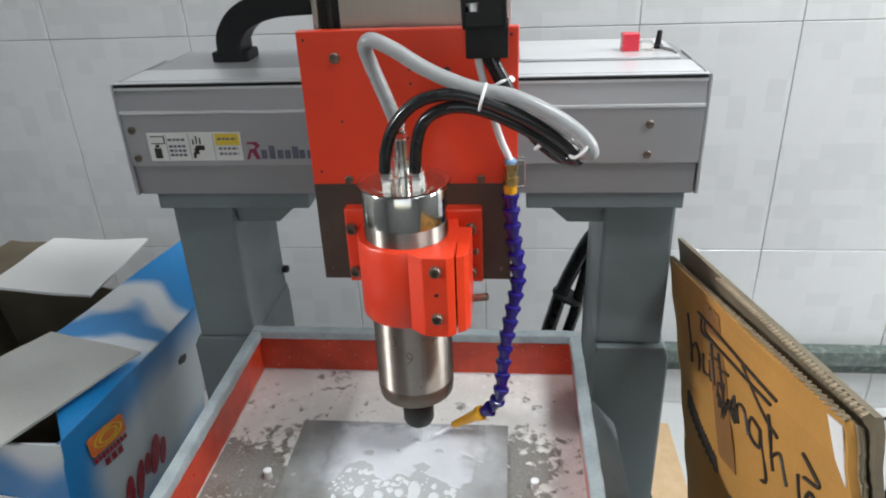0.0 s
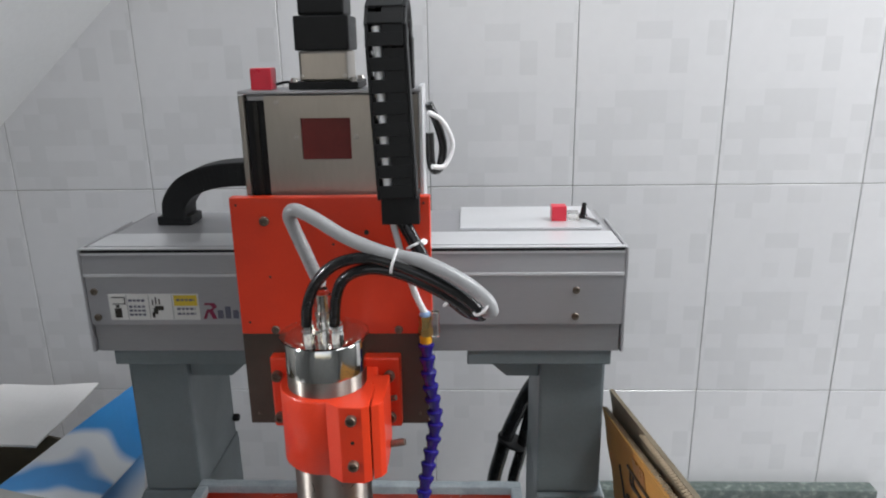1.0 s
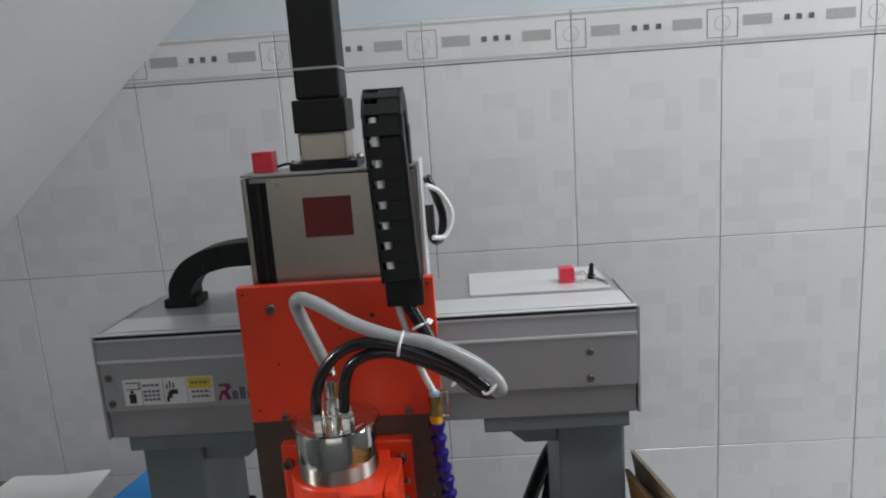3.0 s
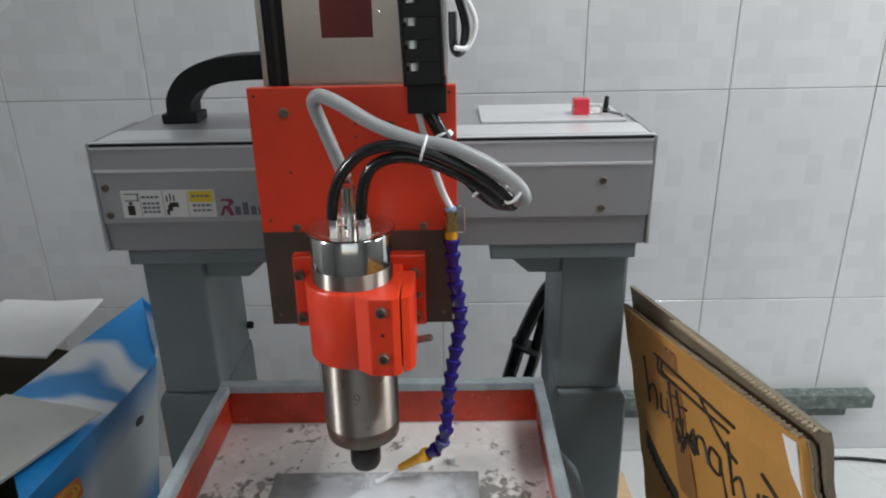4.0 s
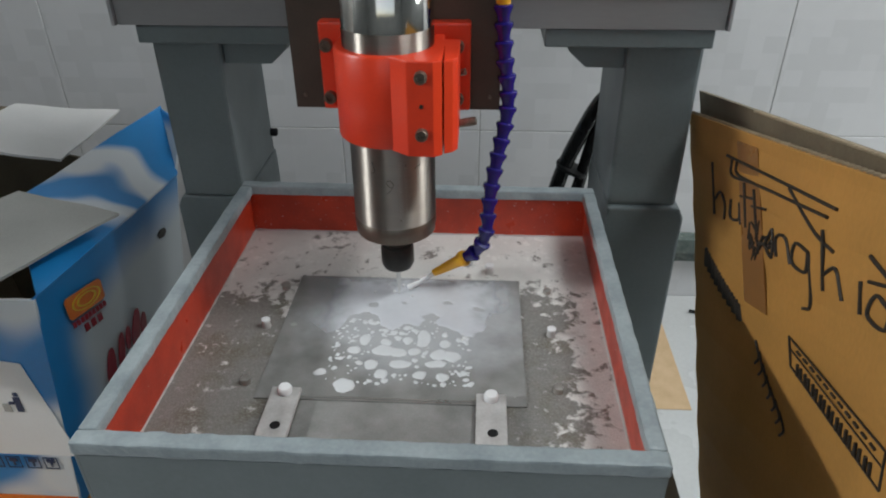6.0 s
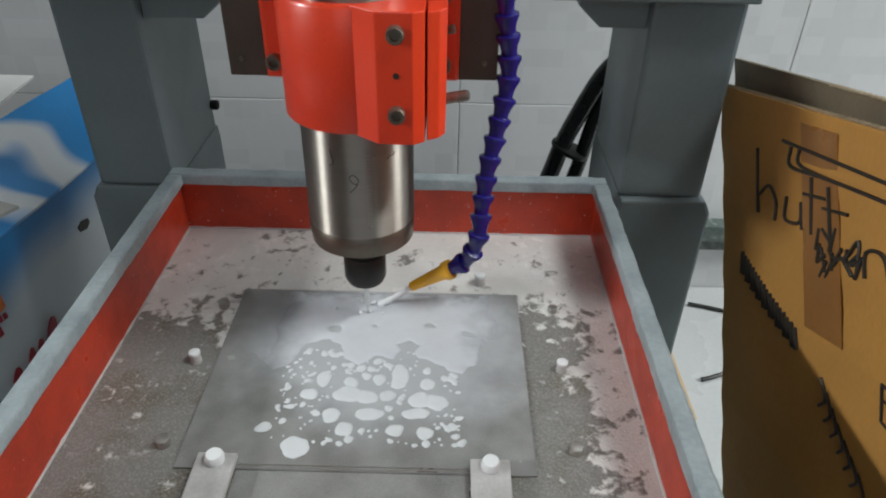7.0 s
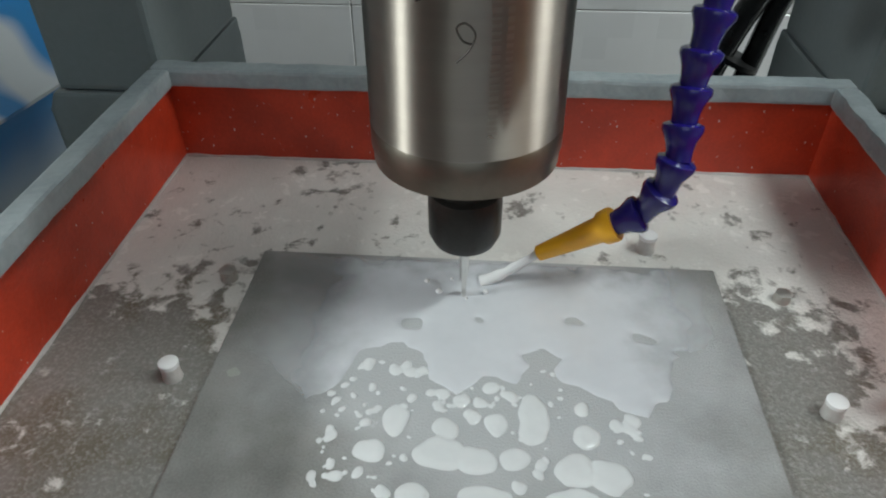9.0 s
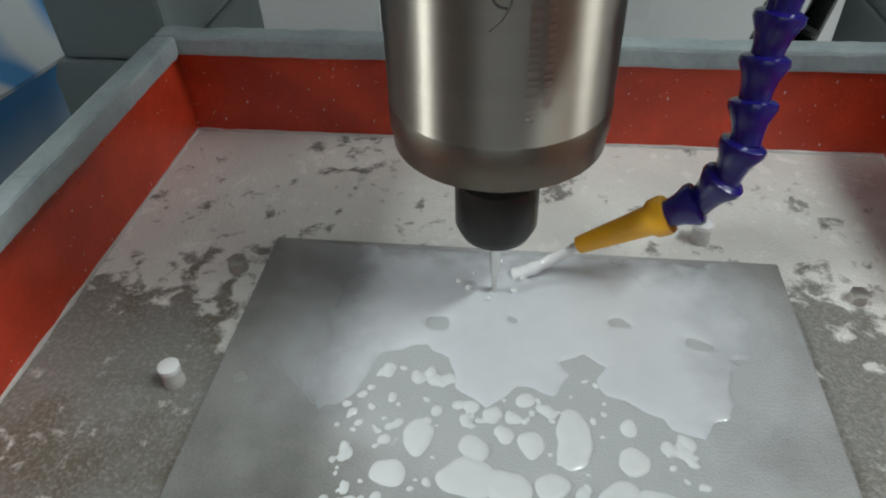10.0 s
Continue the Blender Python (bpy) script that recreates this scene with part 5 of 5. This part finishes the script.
# flecks of spray thrown up round the bit
FLECKS = []
for k in range(7):
    a = k * 0.9 + 0.4
    bm = bmesh.new()
    bmesh.ops.create_icosphere(bm, subdivisions=2, radius=0.0013 + 0.0005 * math.sin(k * 2.1))
    for v in bm.verts:
        v.co *= 1 + 0.35 * noise.noise(v.co * 600 + Vector((k, 0, 0)))
        v.co.z *= 0.6
    fl = solo("spray_fleck", bm, M_FOAM, "white fleck of coolant spray beside the bit", "coolant spray", group="coolant spray", smooth=True)
    FLECKS.append((fl, 0.012 + 0.0035 * (k % 4), a))

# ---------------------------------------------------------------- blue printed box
# scaled 0.94 about the viewpoint, so placed to fit the camera's view
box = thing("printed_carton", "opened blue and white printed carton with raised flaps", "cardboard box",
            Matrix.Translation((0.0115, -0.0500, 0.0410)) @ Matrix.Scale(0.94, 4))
X1, X0, Y0, Y1, TOPZ = -0.388, -0.720, -0.095, 0.165, 0.036
TH_ = 0.004
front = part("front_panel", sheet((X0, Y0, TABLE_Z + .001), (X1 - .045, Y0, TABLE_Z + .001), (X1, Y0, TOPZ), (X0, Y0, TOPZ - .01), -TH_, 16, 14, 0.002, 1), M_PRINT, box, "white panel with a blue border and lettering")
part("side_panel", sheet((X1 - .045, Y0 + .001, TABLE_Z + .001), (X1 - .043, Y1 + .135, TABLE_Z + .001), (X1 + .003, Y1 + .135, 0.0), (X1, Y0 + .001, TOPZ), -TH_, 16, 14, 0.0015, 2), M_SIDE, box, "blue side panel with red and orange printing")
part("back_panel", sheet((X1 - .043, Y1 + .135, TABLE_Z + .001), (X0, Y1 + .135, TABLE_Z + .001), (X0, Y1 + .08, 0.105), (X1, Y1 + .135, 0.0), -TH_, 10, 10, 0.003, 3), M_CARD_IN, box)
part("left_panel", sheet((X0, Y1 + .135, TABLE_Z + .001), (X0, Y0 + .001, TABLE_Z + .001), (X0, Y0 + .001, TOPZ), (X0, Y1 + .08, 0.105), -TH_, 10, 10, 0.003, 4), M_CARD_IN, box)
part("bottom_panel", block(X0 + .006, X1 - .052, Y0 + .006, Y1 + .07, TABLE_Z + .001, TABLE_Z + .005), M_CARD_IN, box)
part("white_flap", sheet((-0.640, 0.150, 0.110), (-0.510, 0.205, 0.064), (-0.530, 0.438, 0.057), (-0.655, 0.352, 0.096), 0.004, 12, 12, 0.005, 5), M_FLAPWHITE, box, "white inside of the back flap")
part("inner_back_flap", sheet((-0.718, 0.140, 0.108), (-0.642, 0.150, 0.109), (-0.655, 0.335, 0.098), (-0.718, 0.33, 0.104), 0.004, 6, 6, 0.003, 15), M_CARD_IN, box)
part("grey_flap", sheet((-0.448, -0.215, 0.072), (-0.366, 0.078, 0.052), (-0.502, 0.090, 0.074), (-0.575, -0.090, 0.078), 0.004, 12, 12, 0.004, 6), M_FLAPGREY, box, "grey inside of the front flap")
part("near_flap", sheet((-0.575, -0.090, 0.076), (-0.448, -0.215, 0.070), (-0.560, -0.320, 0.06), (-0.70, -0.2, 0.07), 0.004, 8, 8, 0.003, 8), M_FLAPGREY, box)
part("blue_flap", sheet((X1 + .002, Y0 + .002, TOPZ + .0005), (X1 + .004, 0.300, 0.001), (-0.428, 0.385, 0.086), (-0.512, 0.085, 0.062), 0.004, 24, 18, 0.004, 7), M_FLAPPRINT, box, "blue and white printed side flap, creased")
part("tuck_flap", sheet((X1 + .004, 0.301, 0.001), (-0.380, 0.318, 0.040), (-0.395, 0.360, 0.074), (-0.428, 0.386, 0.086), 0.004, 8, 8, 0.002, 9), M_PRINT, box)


def on_front(x0, x1, z0, z1, bm=None, lift=0.0):
    return block(x0, x1, Y0 - 0.0022 - lift, Y0 - 0.0012 - lift, z0, z1, bm=bm)


# printing on the carton
part("white_field", prism([(X0 + .006, -0.215), (X0 + .006, -0.03), (-0.576, -0.037), (-0.435, -0.058), (-0.404, -0.215)], Y0 - .0018, Y0 - .0010, 'y'), M_FLAPWHITE, box)
part("orange_stripe", on_front(X0 + .002, X1 - .044, -0.310, -0.297), M_PRINTORANGE, box)
bm = None
for i, x in enumerate((-0.525, -0.500, -0.474, -0.449)):
    bm = on_front(x - .0095, x + .0095, -0.241, -0.240, bm)
    bm = on_front(x - .0095, x + .0095, -0.221, -0.220, bm)
    bm = on_front(x - .0095, x - .0085, -0.240, -0.221, bm)
    bm = on_front(x + .0085, x + .0095, -0.240, -0.221, bm)
    bm = on_front(x - .0055, x + .0055, -0.229, -0.223, bm)
    bm = on_front(x - .0012, x + .0012, -0.237, -0.229, bm)
part("handling_icons", bm, M_PRINTNAVY, box, "row of small navy handling icons")
bm = on_front(-0.462, -0.454, -0.136, -0.112, None, .0008)
bm = on_front(-0.460, -0.4545, -0.110, -0.1045, bm, .0008)
bm = on_front(-0.470, -0.463, -0.124, -0.120, bm, .0008)
part("bin_icon", bm, M_PRINTNAVY, box)
part("bin_icon", on_front(-0.479, -0.469, -0.137, -0.124, None, .0008), M_PRINTGREY, box)
bm = None
for k, z in enumerate((-0.118, -0.130, -0.146)):
    for j in range(8):
        x = -0.64 + j * 0.0155
        bm = on_front(x, x + (.012, .009, .0135)[(j + k) % 3], z, z + (.0014, .0014, .0028)[k], bm, .0008)
part("lettering_bars", bm, M_PRINTNAVY, box)


def side_x(z):
    """The side panel leans inwards towards its foot."""
    return X1 + 0.0055 - 0.126 * (TOPZ - z)


def side_print(poly, bm=None, lift=0.0):
    """A flat printed shape with corners (y, z) on the side panel."""
    own = bmesh.new()
    lo = [own.verts.new((side_x(z) - .0006 + lift, y, z)) for y, z in poly]
    hi = [own.verts.new((side_x(z) + .0004 + lift, y, z)) for y, z in poly]
    own.faces.new(lo)
    own.faces.new(hi)
    for i in range(len(poly)):
        j = (i + 1) % len(poly)
        own.faces.new((lo[i], lo[j], hi[j], hi[i]))
    return join(bm, own)


def slanted(u, v):
    """(y, z) in the badge's own slanted square, u and v from 0 to 1."""
    return (-0.052 + 0.084 * u + 0.007 * v, 0.004 - 0.022 * u - 0.037 * v)


part("orange_badge", side_print([slanted(u, v) for u, v in ((.06, 0), (.94, 0), (1, .1), (1, .9), (.94, 1), (.06, 1), (0, .9), (0, .1))]), M_PRINTORANGE, box, "orange and yellow printed badge")
bm = None
for r0, r1 in ((.36, .40), (.22, .27)):
    ring = [(math.cos(k * math.pi / 10), math.sin(k * math.pi / 10)) for k in range(21)]
    for (c0, s0), (c1, s1) in zip(ring, ring[1:]):
        bm = side_print([slanted(.52 + r0 * c0, .48 + r0 * s0), slanted(.52 + r1 * c0, .48 + r1 * s0), slanted(.52 + r1 * c1, .48 + r1 * s1), slanted(.52 + r0 * c1, .48 + r0 * s1)], bm, .0008)
part("badge_swirl", bm, M_LABELYEL, box)
bm = None
for j in range(9):
    u = .02 + j * .108
    bm = side_print([slanted(u, 1.12), slanted(u + .075, 1.12), slanted(u + .075, 1.36), slanted(u, 1.36)], bm)
for j in range(3):
    u = .26 + j * .19
    bm = side_print([slanted(u, 1.5), slanted(u + .12, 1.5), slanted(u + .12, 1.85), slanted(u, 1.85)], bm)
part("red_lettering_bars", bm, M_PRINTRED, box)
# a large red mark of tall leaf-shaped strokes
bm = None
for y, z, w, h, tilt in ((0.026, -0.175, .013, .038, .10), (0.058, -0.172, .010, .036, .16), (0.082, -0.160, .008, .020, .1), (0.108, -0.165, .014, .034, .2), (0.132, -0.178, .010, .026, .1)):
    bm = side_print([(y + w * math.cos(q) + tilt * h * math.sin(q), z + h * math.sin(q)) for q in (k * math.pi / 8 for k in range(16))], bm)
part("red_mark", bm, M_PRINTRED, box, "large dark red printed mark")
part("hand_hole", side_print([(0.213, -0.060), (0.222, -0.056), (0.240, -0.062), (0.243, -0.070), (0.234, -0.075), (0.216, -0.069)], None, .0006), M_INK, box, "dark oval hand hole")
# flat tan cardboard, its height added to fill the gap under the scaled printed carton
solo("low_carton", block(-0.745, -0.405, -0.44, 0.24, TABLE_Z + .0005, -0.2596, 0.002), M_CARD, "flat tan cardboard with added height under the printed carton", "cardboard box")

# ---------------------------------------------------------------- folded brown carton
fold = thing("folded_carton", "folded tan cardboard carton with marker scribbles leaning by the machine", "cardboard box")
A, B = Vector((0.350, 0.061, 0.219)), Vector((0.347, -0.380, 0.338))
C, D = Vector((0.422, -0.462, TABLE_Z + .002)), Vector((0.398, -0.205, TABLE_Z + .002))
BULGE = Vector((0.364, -0.470, 0.192))


def face(u, v, off=0.0):
    """A place on the scribbled face: u from the back edge to the front edge, v from the top down."""
    left = A * (1 - v) + D * v
    right = B * (1 - v) ** 2 + BULGE * 2 * v * (1 - v) + C * v * v
    p = left * (1 - u) + right * u
    w = noise.noise(Vector((u * 2.3 + 11, v * 2.3, 18.7))) * 0.005 + 0.0008 * math.sin(v * 60)
    return p + Vector((-off + w, 0, 0))


part("front_board", surface(face, 0.005, 30, 40), M_CARD, fold, "scribbled tan outer face")
A2, B2 = Vector((0.351, 0.066, 0.243)), Vector((0.351, -0.388, 0.348))
def rear(u, v):
    return face(u, v) + ((A2 * (1 - u) + B2 * u) - face(u, 0)) * (1 - v) ** 4 + Vector((0.0075, 0, 0))


part("rear_board", surface(rear, 0.005, 24, 40), M_CARD_IN, fold, "grey-brown inner board")


def corrugation(p, q, width, count):
    """The open wavy edge of a board between p and q."""
    d = (Vector(q) - Vector(p))
    side = Vector((1, 0, 0))
    pts = []
    for i in range(count * 2 + 1):
        t = i / (count * 2)
        pts.append(Vector(p) + d * t + side * width * (0.5 + (0.38 if i % 2 else -0.38)))
    return sweep([tuple(x) for x in pts], 0.0011, 5, 0)


part("corrugated_edge", corrugation(A + Vector((-0.0005, 0, 0.001)), B + Vector((-0.0005, 0, 0.001)), 0.0065, 60), M_CARD_EDGE, fold)
part("corrugated_edge", corrugation(A2 + (B2 - A2) * .4 + Vector((-0.0005, 0, 0.001)), B2 + Vector((-0.0005, 0, 0.001)), 0.0065, 44), M_CARD_EDGE, fold)
# layers of torn board down the front edge
for k, (off, ext, v1) in enumerate(((0.0052, 0.004, 0.20), (0.0066, 0.010, 0.215), (0.0125, 0.010, 0.19))):
    f_ = lambda u, v, off=off, ext=ext, v1=v1, k=k: face(0.93 + (0.07 + ext + 0.006 * noise.noise(Vector((v * 25, k * 3, 1)))) * u, 0.004 + v * v1) + Vector((off, 0, 0))
    part("torn_layer", surface(f_, 0.0012, 6, 24), M_CARD_EDGE if k != 1 else M_CARD_IN, fold)
part("torn_corner", sheet(face(.955, .012, .0012), face(.995, .010, .0012), face(.992, .105, .0012), face(.972, .075, .0012), 0.0008, 4, 4), M_FLAPWHITE, fold, "torn pale paper corner")
# tape strip
part("tape_strip", sheet(face(.36, .02, .0013), face(.47, .02, .0013), face(.50, .29, .0013), face(.39, .29, .0013), 0.0006, 8, 12, 0.0), M_TAPE, fold, "strip of brown packing tape")


def scribble(strokes, r, bm=None):
    for s in strokes:
        bm = sweep([tuple(face(u, 0.03 + 0.45 * v, 0.0010)) for u, v in s], r * 0.85, 6, 5, bm=bm)
    return bm


STROKES = [[(.20, .10), (.19, .22), (.20, .31)], [(.20, .25), (.24, .21), (.27, .25), (.27, .31)], [(.31, .22), (.31, .29), (.36, .28), (.36, .22), (.37, .30)],
           [(.40, .13), (.40, .30)], [(.37, .19), (.44, .18)], [(.45, .14), (.46, .33)], [(.43, .21), (.50, .20)], [(.47, .25), (.46, .33), (.50, .32), (.53, .26), (.53, .35)],
           [(.55, .35), (.55, .28), (.59, .27), (.61, .35)], [(.68, .28), (.63, .27), (.62, .34), (.67, .35), (.68, .28), (.68, .45), (.65, .48)],
           [(.73, .18), (.73, .38)], [(.73, .33), (.77, .29), (.79, .38)], [(.84, .29), (.84, .39)], [(.91, .33), (.88, .31), (.86, .38), (.90, .40), (.92, .33), (.93, .44)],
           [(.86, .20), (.91, .26), (.86, .28)], [(.30, .05), (.60, .07), (.78, .09)], [(.36, .05), (.37, .11), (.55, .12), (.75, .13)], [(.62, .08), (.70, .20), (.76, .24)],
           [(.33, .06), (.33, .12), (.42, .12)]]
for st in STROKES:
    part("marker_stroke", scribble([st], 0.0016), M_INK, fold, "black marker stroke")
bm = None
_r = random.Random(8)
for k in range(16):
    u, v = _r.uniform(.42, .55), _r.uniform(.24, .36)
    bm = scribble([[(u, v), (u + _r.uniform(-.03, .03), v + _r.uniform(.02, .07))]], 0.0017, bm)
part("crossed_out_patch", bm, M_INK, fold)
# stamped frames with bars of lettering
bm = None
P = [(.60, .60), (.93, .72), (.93, .83), (.60, .70), (.60, .60)]
bm = scribble([[P[i], P[i + 1]] for i in range(4)], 0.0010, bm)
bm = scribble([[(.60, .64), (.93, .765)]], 0.0007, bm)
for j in range(9):
    u = .63 + j * .032
    v = .665 + (u - .60) * .375
    bm = scribble([[(u, v), (u, v + .038)], [(u + .014, v + .006), (u + .014, v + .042)]], 0.0016, bm)
for j in range(11):
    u = .63 + j * .026
    v = .622 + (u - .60) * .375
    bm = scribble([[(u, v), (u + .014, v + .006)]], 0.0013, bm)
part("stamped_frame", bm, M_INK, fold, "stamped frame with bars of lettering")
bm = None
for j in range(9):
    u = .12 + j * .028
    v = .47 + (u - .12) * .55
    bm = scribble([[(u, v), (u + .003, v + .075)], [(u + .012, v + .01), (u + .015, v + .075)]], 0.0024, bm)
part("printed_lettering", bm, M_INK, fold, "block of black printed lettering bars")
bm = None
for j in range(7):
    u = .44 + j * .02
    v = .70 + j * .03
    part("marker_stroke", scribble([[(u, v), (u + .02, v + .05), (u + .005, v + .08)]], 0.0014), M_INK, fold, "black marker stroke")

# ---------------------------------------------------------------- laptop
lap = thing("laptop", "dark-framed laptop with its bright screen switched on", "laptop", pose(0.571, -0.098, TABLE_Z, 0, 0, -4))
part("base", block(0, 0.36, -0.25, -0.012, 0.001, 0.020, 0.004), M_BLACK, lap)
lid = part("lid", block(0, 0.36, -0.009, 0.0, 0.012, 0.365, 0.006), M_BLACK, lap, "dark screen frame", m=pose(0, 0, 0, 0, 0, 0))
part("screen", block(0.016, 0.344, -0.0096, -0.0092, 0.05, 0.345), M_SCREENWHITE, lid, "lit white screen")
for a in ((0.020, 0.34, 0.316, 0.319), (0.020, 0.34, 0.235, 0.238), (0.020, 0.0235, 0.238, 0.316)):
    part("window_line", block(a[0], a[1], -0.0104, -0.0099, a[2], a[3]), M_SCREENBLUE, lid)
part("window_pane", block(0.026, 0.34, -0.0103, -0.0099, 0.241, 0.314), M_SCREENPANE, lid)
part("dialog_panel", block(0.020, 0.34, -0.0103, -0.0099, 0.185, 0.228), M_SCREENPANE, lid)
part("red_button", block(0.030, 0.085, -0.0106, -0.0099, 0.155, 0.166), M_SCREENRED, lid)
part("hinge", block(0.04, 0.32, -0.012, -0.004, 0.010, 0.022, 0.003), M_BLACK, lap)

# loose cords
solo("power_cord", sweep([(0.53, 0.41, TABLE_Z + .004), (0.645, 0.385, TABLE_Z + .004), (0.825, 0.42, TABLE_Z + .004), (1.0, 0.42, TABLE_Z + .004), (1.4, 0.30, TABLE_Z + .004)], 0.0035, 10), M_BLACK_GLOSS, "thin black cord lying on the table", "cord", smooth=True)
solo("mains_cord", sweep([(0.50, 0.22, TABLE_Z + .004), (0.62, 0.25, TABLE_Z + .004), (0.72, 0.13, TABLE_Z + .004), (0.86, 0.03, TABLE_Z + .004)], 0.0035, 10), M_BLACK_GLOSS, "black laptop cord lying on the table", "cord", smooth=True)
solo("thin_wire", sweep([(0.385, 0.42, TABLE_Z + .002), (0.39, 0.36, TABLE_Z + .02), (0.404, 0.31, TABLE_Z + .004), (0.392, 0.26, TABLE_Z + .012), (0.402, 0.22, TABLE_Z + .003), (0.40, 0.16, TABLE_Z + .003)], 0.0025, 8), M_BLACK_GLOSS, "thin black wire behind the carton", "wire", smooth=True)
solo("wooden_offcut", block(0.375, 0.47, 0.14, 0.40, TABLE_Z + .0005, TABLE_Z + .0015, 0.0004), mat("pale_wood", (0.6, 0.43, 0.26), (0.5, 0.35, 0.2), 0.6), "pale wooden board lying on the table", "board")

# ---------------------------------------------------------------- wall tiles, last
tile_mesh = {}


def tile(x0, x1, z0, z1, parent, name="tile", deep=0.006):
    key = (round(x1 - x0, 4), round(z1 - z0, 4), deep)
    if key not in tile_mesh:
        w, h = (x1 - x0) / 2 - .0006, (z1 - z0) / 2 - .0006
        ob = part(name, block(-w, w, -deep, 0, -h, h, 0.0009, seg=1), M_TILE, parent)
        tile_mesh[key] = ob.data
    else:
        ob = new(name, tile_mesh[key])
        ob.parent = parent
    ob.matrix_local = pose((x0 + x1) / 2, WALL_Y + 0.0058, (z0 + z1) / 2)
    return ob


cols = [JX + TW * k for k in range(-10, 7)]
for x in cols:
    tile(x, x + TW, JZ, BORDER_LO, wall_north)
    for r in range(1, 4):
        tile(x, x + TW, JZ - TH * r, JZ - TH * (r - 1), wall_north)

border = solo("tile_border", block(cols[0], cols[-1] + TW, WALL_Y + 0.0008, WALL_Y + 0.0058, BORDER_LO + .0002, BORDER_HI - .0002), M_GROUT, "row of white border tiles with grey printed ornaments", "border", kind="structure")
zc = (BORDER_LO + BORDER_HI) / 2
yf = WALL_Y - 0.0030


def ornament():
    bm = None
    for k in range(60):
        x = -0.123 + k * 0.00415
        for z in (0.0305, -0.0315):
            bm = block(x, x + 0.0022, -0.0003, 0, z - .0022, z + .0022, bm=bm)
    for x in (-0.068, 0.068):
        bm = block(x - .024, x + .024, -0.0003, 0, -.0085, .0085, bm=bm)
    return bm


def ornament_dark():
    bm = None
    for s in (-1, 1):
        x0, x1 = (0.1005, 0.1245) if s > 0 else (-0.1245, -0.1005)
        bm = block(x0, x1, -0.0003, 0, .0205, .0215, bm=bm)
        bm = block(x0, x1, -0.0003, 0, -.0255, -.0245, bm=bm)
        bm = block(s * .1005 - .0005, s * .1005 + .0005, -0.0003, 0, -.0245, .0205, bm=bm)
    for x in (-0.020, 0.0, 0.020):
        bm = block(x - .0045, x + .0045, -0.0003, 0, -.0045, .0045, bm=bm)
    return bm


def ornament_ring():
    bm = None
    for s in (-1, 1):
        for k in range(10):
            a0, a1 = math.pi * k / 10, math.pi * (k + 1) / 10
            cx = s * 0.125
            p = [(cx - s * .0125 * math.sin(a0), .0125 * math.cos(a0) - .002), (cx - s * .0125 * math.sin(a1), .0125 * math.cos(a1) - .002),
                 (cx - s * .0117 * math.sin(a1), .0117 * math.cos(a1) - .002), (cx - s * .0117 * math.sin(a0), .0117 * math.cos(a0) - .002)]
            bm = prism(p, -0.0003, 0, 'y', bm)
    return bm


orn = None
for x in cols:
    t = tile(x, x + TW, BORDER_LO, BORDER_HI, border, "border_tile", 0.0078)
    if orn is None:
        orn = []
        for n_, f_, mt in (("printed_band", ornament, M_PRINTGREY), ("printed_squares", ornament_dark, M_PRINTDARK), ("printed_ring", ornament_ring, M_PRINTGREY)):
            o = part(n_, f_(), mt, t, m=pose(0, -0.0079, 0))
            orn.append(o)
    else:
        for o in orn:
            c = new(o.name.split(".")[0], o.data)
            c.parent = t
            c.matrix_local = pose(0, -0.0079, 0)


# ---------------------------------------------------------------- motion
def motions():
    # seconds, travel along the beam, lift: the tool lifts, moves over, and goes on cutting in small loops
    head = [(0, .031, -.006), (0.2, .031, -.005), (0.5, .032, .006), (0.65, .029, .010), (1.0, .007, .009), (1.2, .003, .006), (1.5, .003, .001), (2.0, .002, .001), (2.2, .001, .0),
            (3.3, .0, .0), (3.5, .0, 0), (4.0, .003, 0), (4.5, .0, 0), (5.0, -.003, 0), (5.5, .003, 0), (6.0, .002, 0), (6.2, .001, 0), (7.3, .002, 0), (7.5, .002, 0), (8.0, .001, 0),
            (8.5, .001, 0), (9.0, .001, 0), (9.5, .0, 0), (10.0, .0005, 0)]
    for ob in MOVING_X:
        base = Matrix.Translation(ob.location)
        walk(ob, [(t, Matrix.Translation((dx, 0, 0)) @ base) for t, dx, dz in head])
    for ob in MOVING_XZ:
        base = Matrix.Translation(ob.location)
        walk(ob, [(t, Matrix.Translation((dx, 0, dz)) @ base) for t, dx, dz in head])
    for k, (ob, rad, a) in enumerate(FLECKS):
        rows = []
        for i in range(51):
            t = i * 0.2
            w = 0.5 + 0.5 * math.sin(i * 2.4 + k * 1.7)
            rr = rad * (0.55 + 0.6 * w)
            dx = max((h for h in head if h[0] <= t + 1e-6), key=lambda h: h[0])[1]
            rows.append((t, pose(AX - 0.012 + dx + rr * math.cos(a + 0.3 * math.sin(i + k)), AY + 0.013 + rr * 0.7 * math.sin(a + 0.3 * math.sin(i + k)), WTOP + 0.0012 + 0.003 * abs(math.sin(i * 1.9 + k)), 0, 0, 40 * math.sin(i + k))))
        walk(ob, rows)


motions()
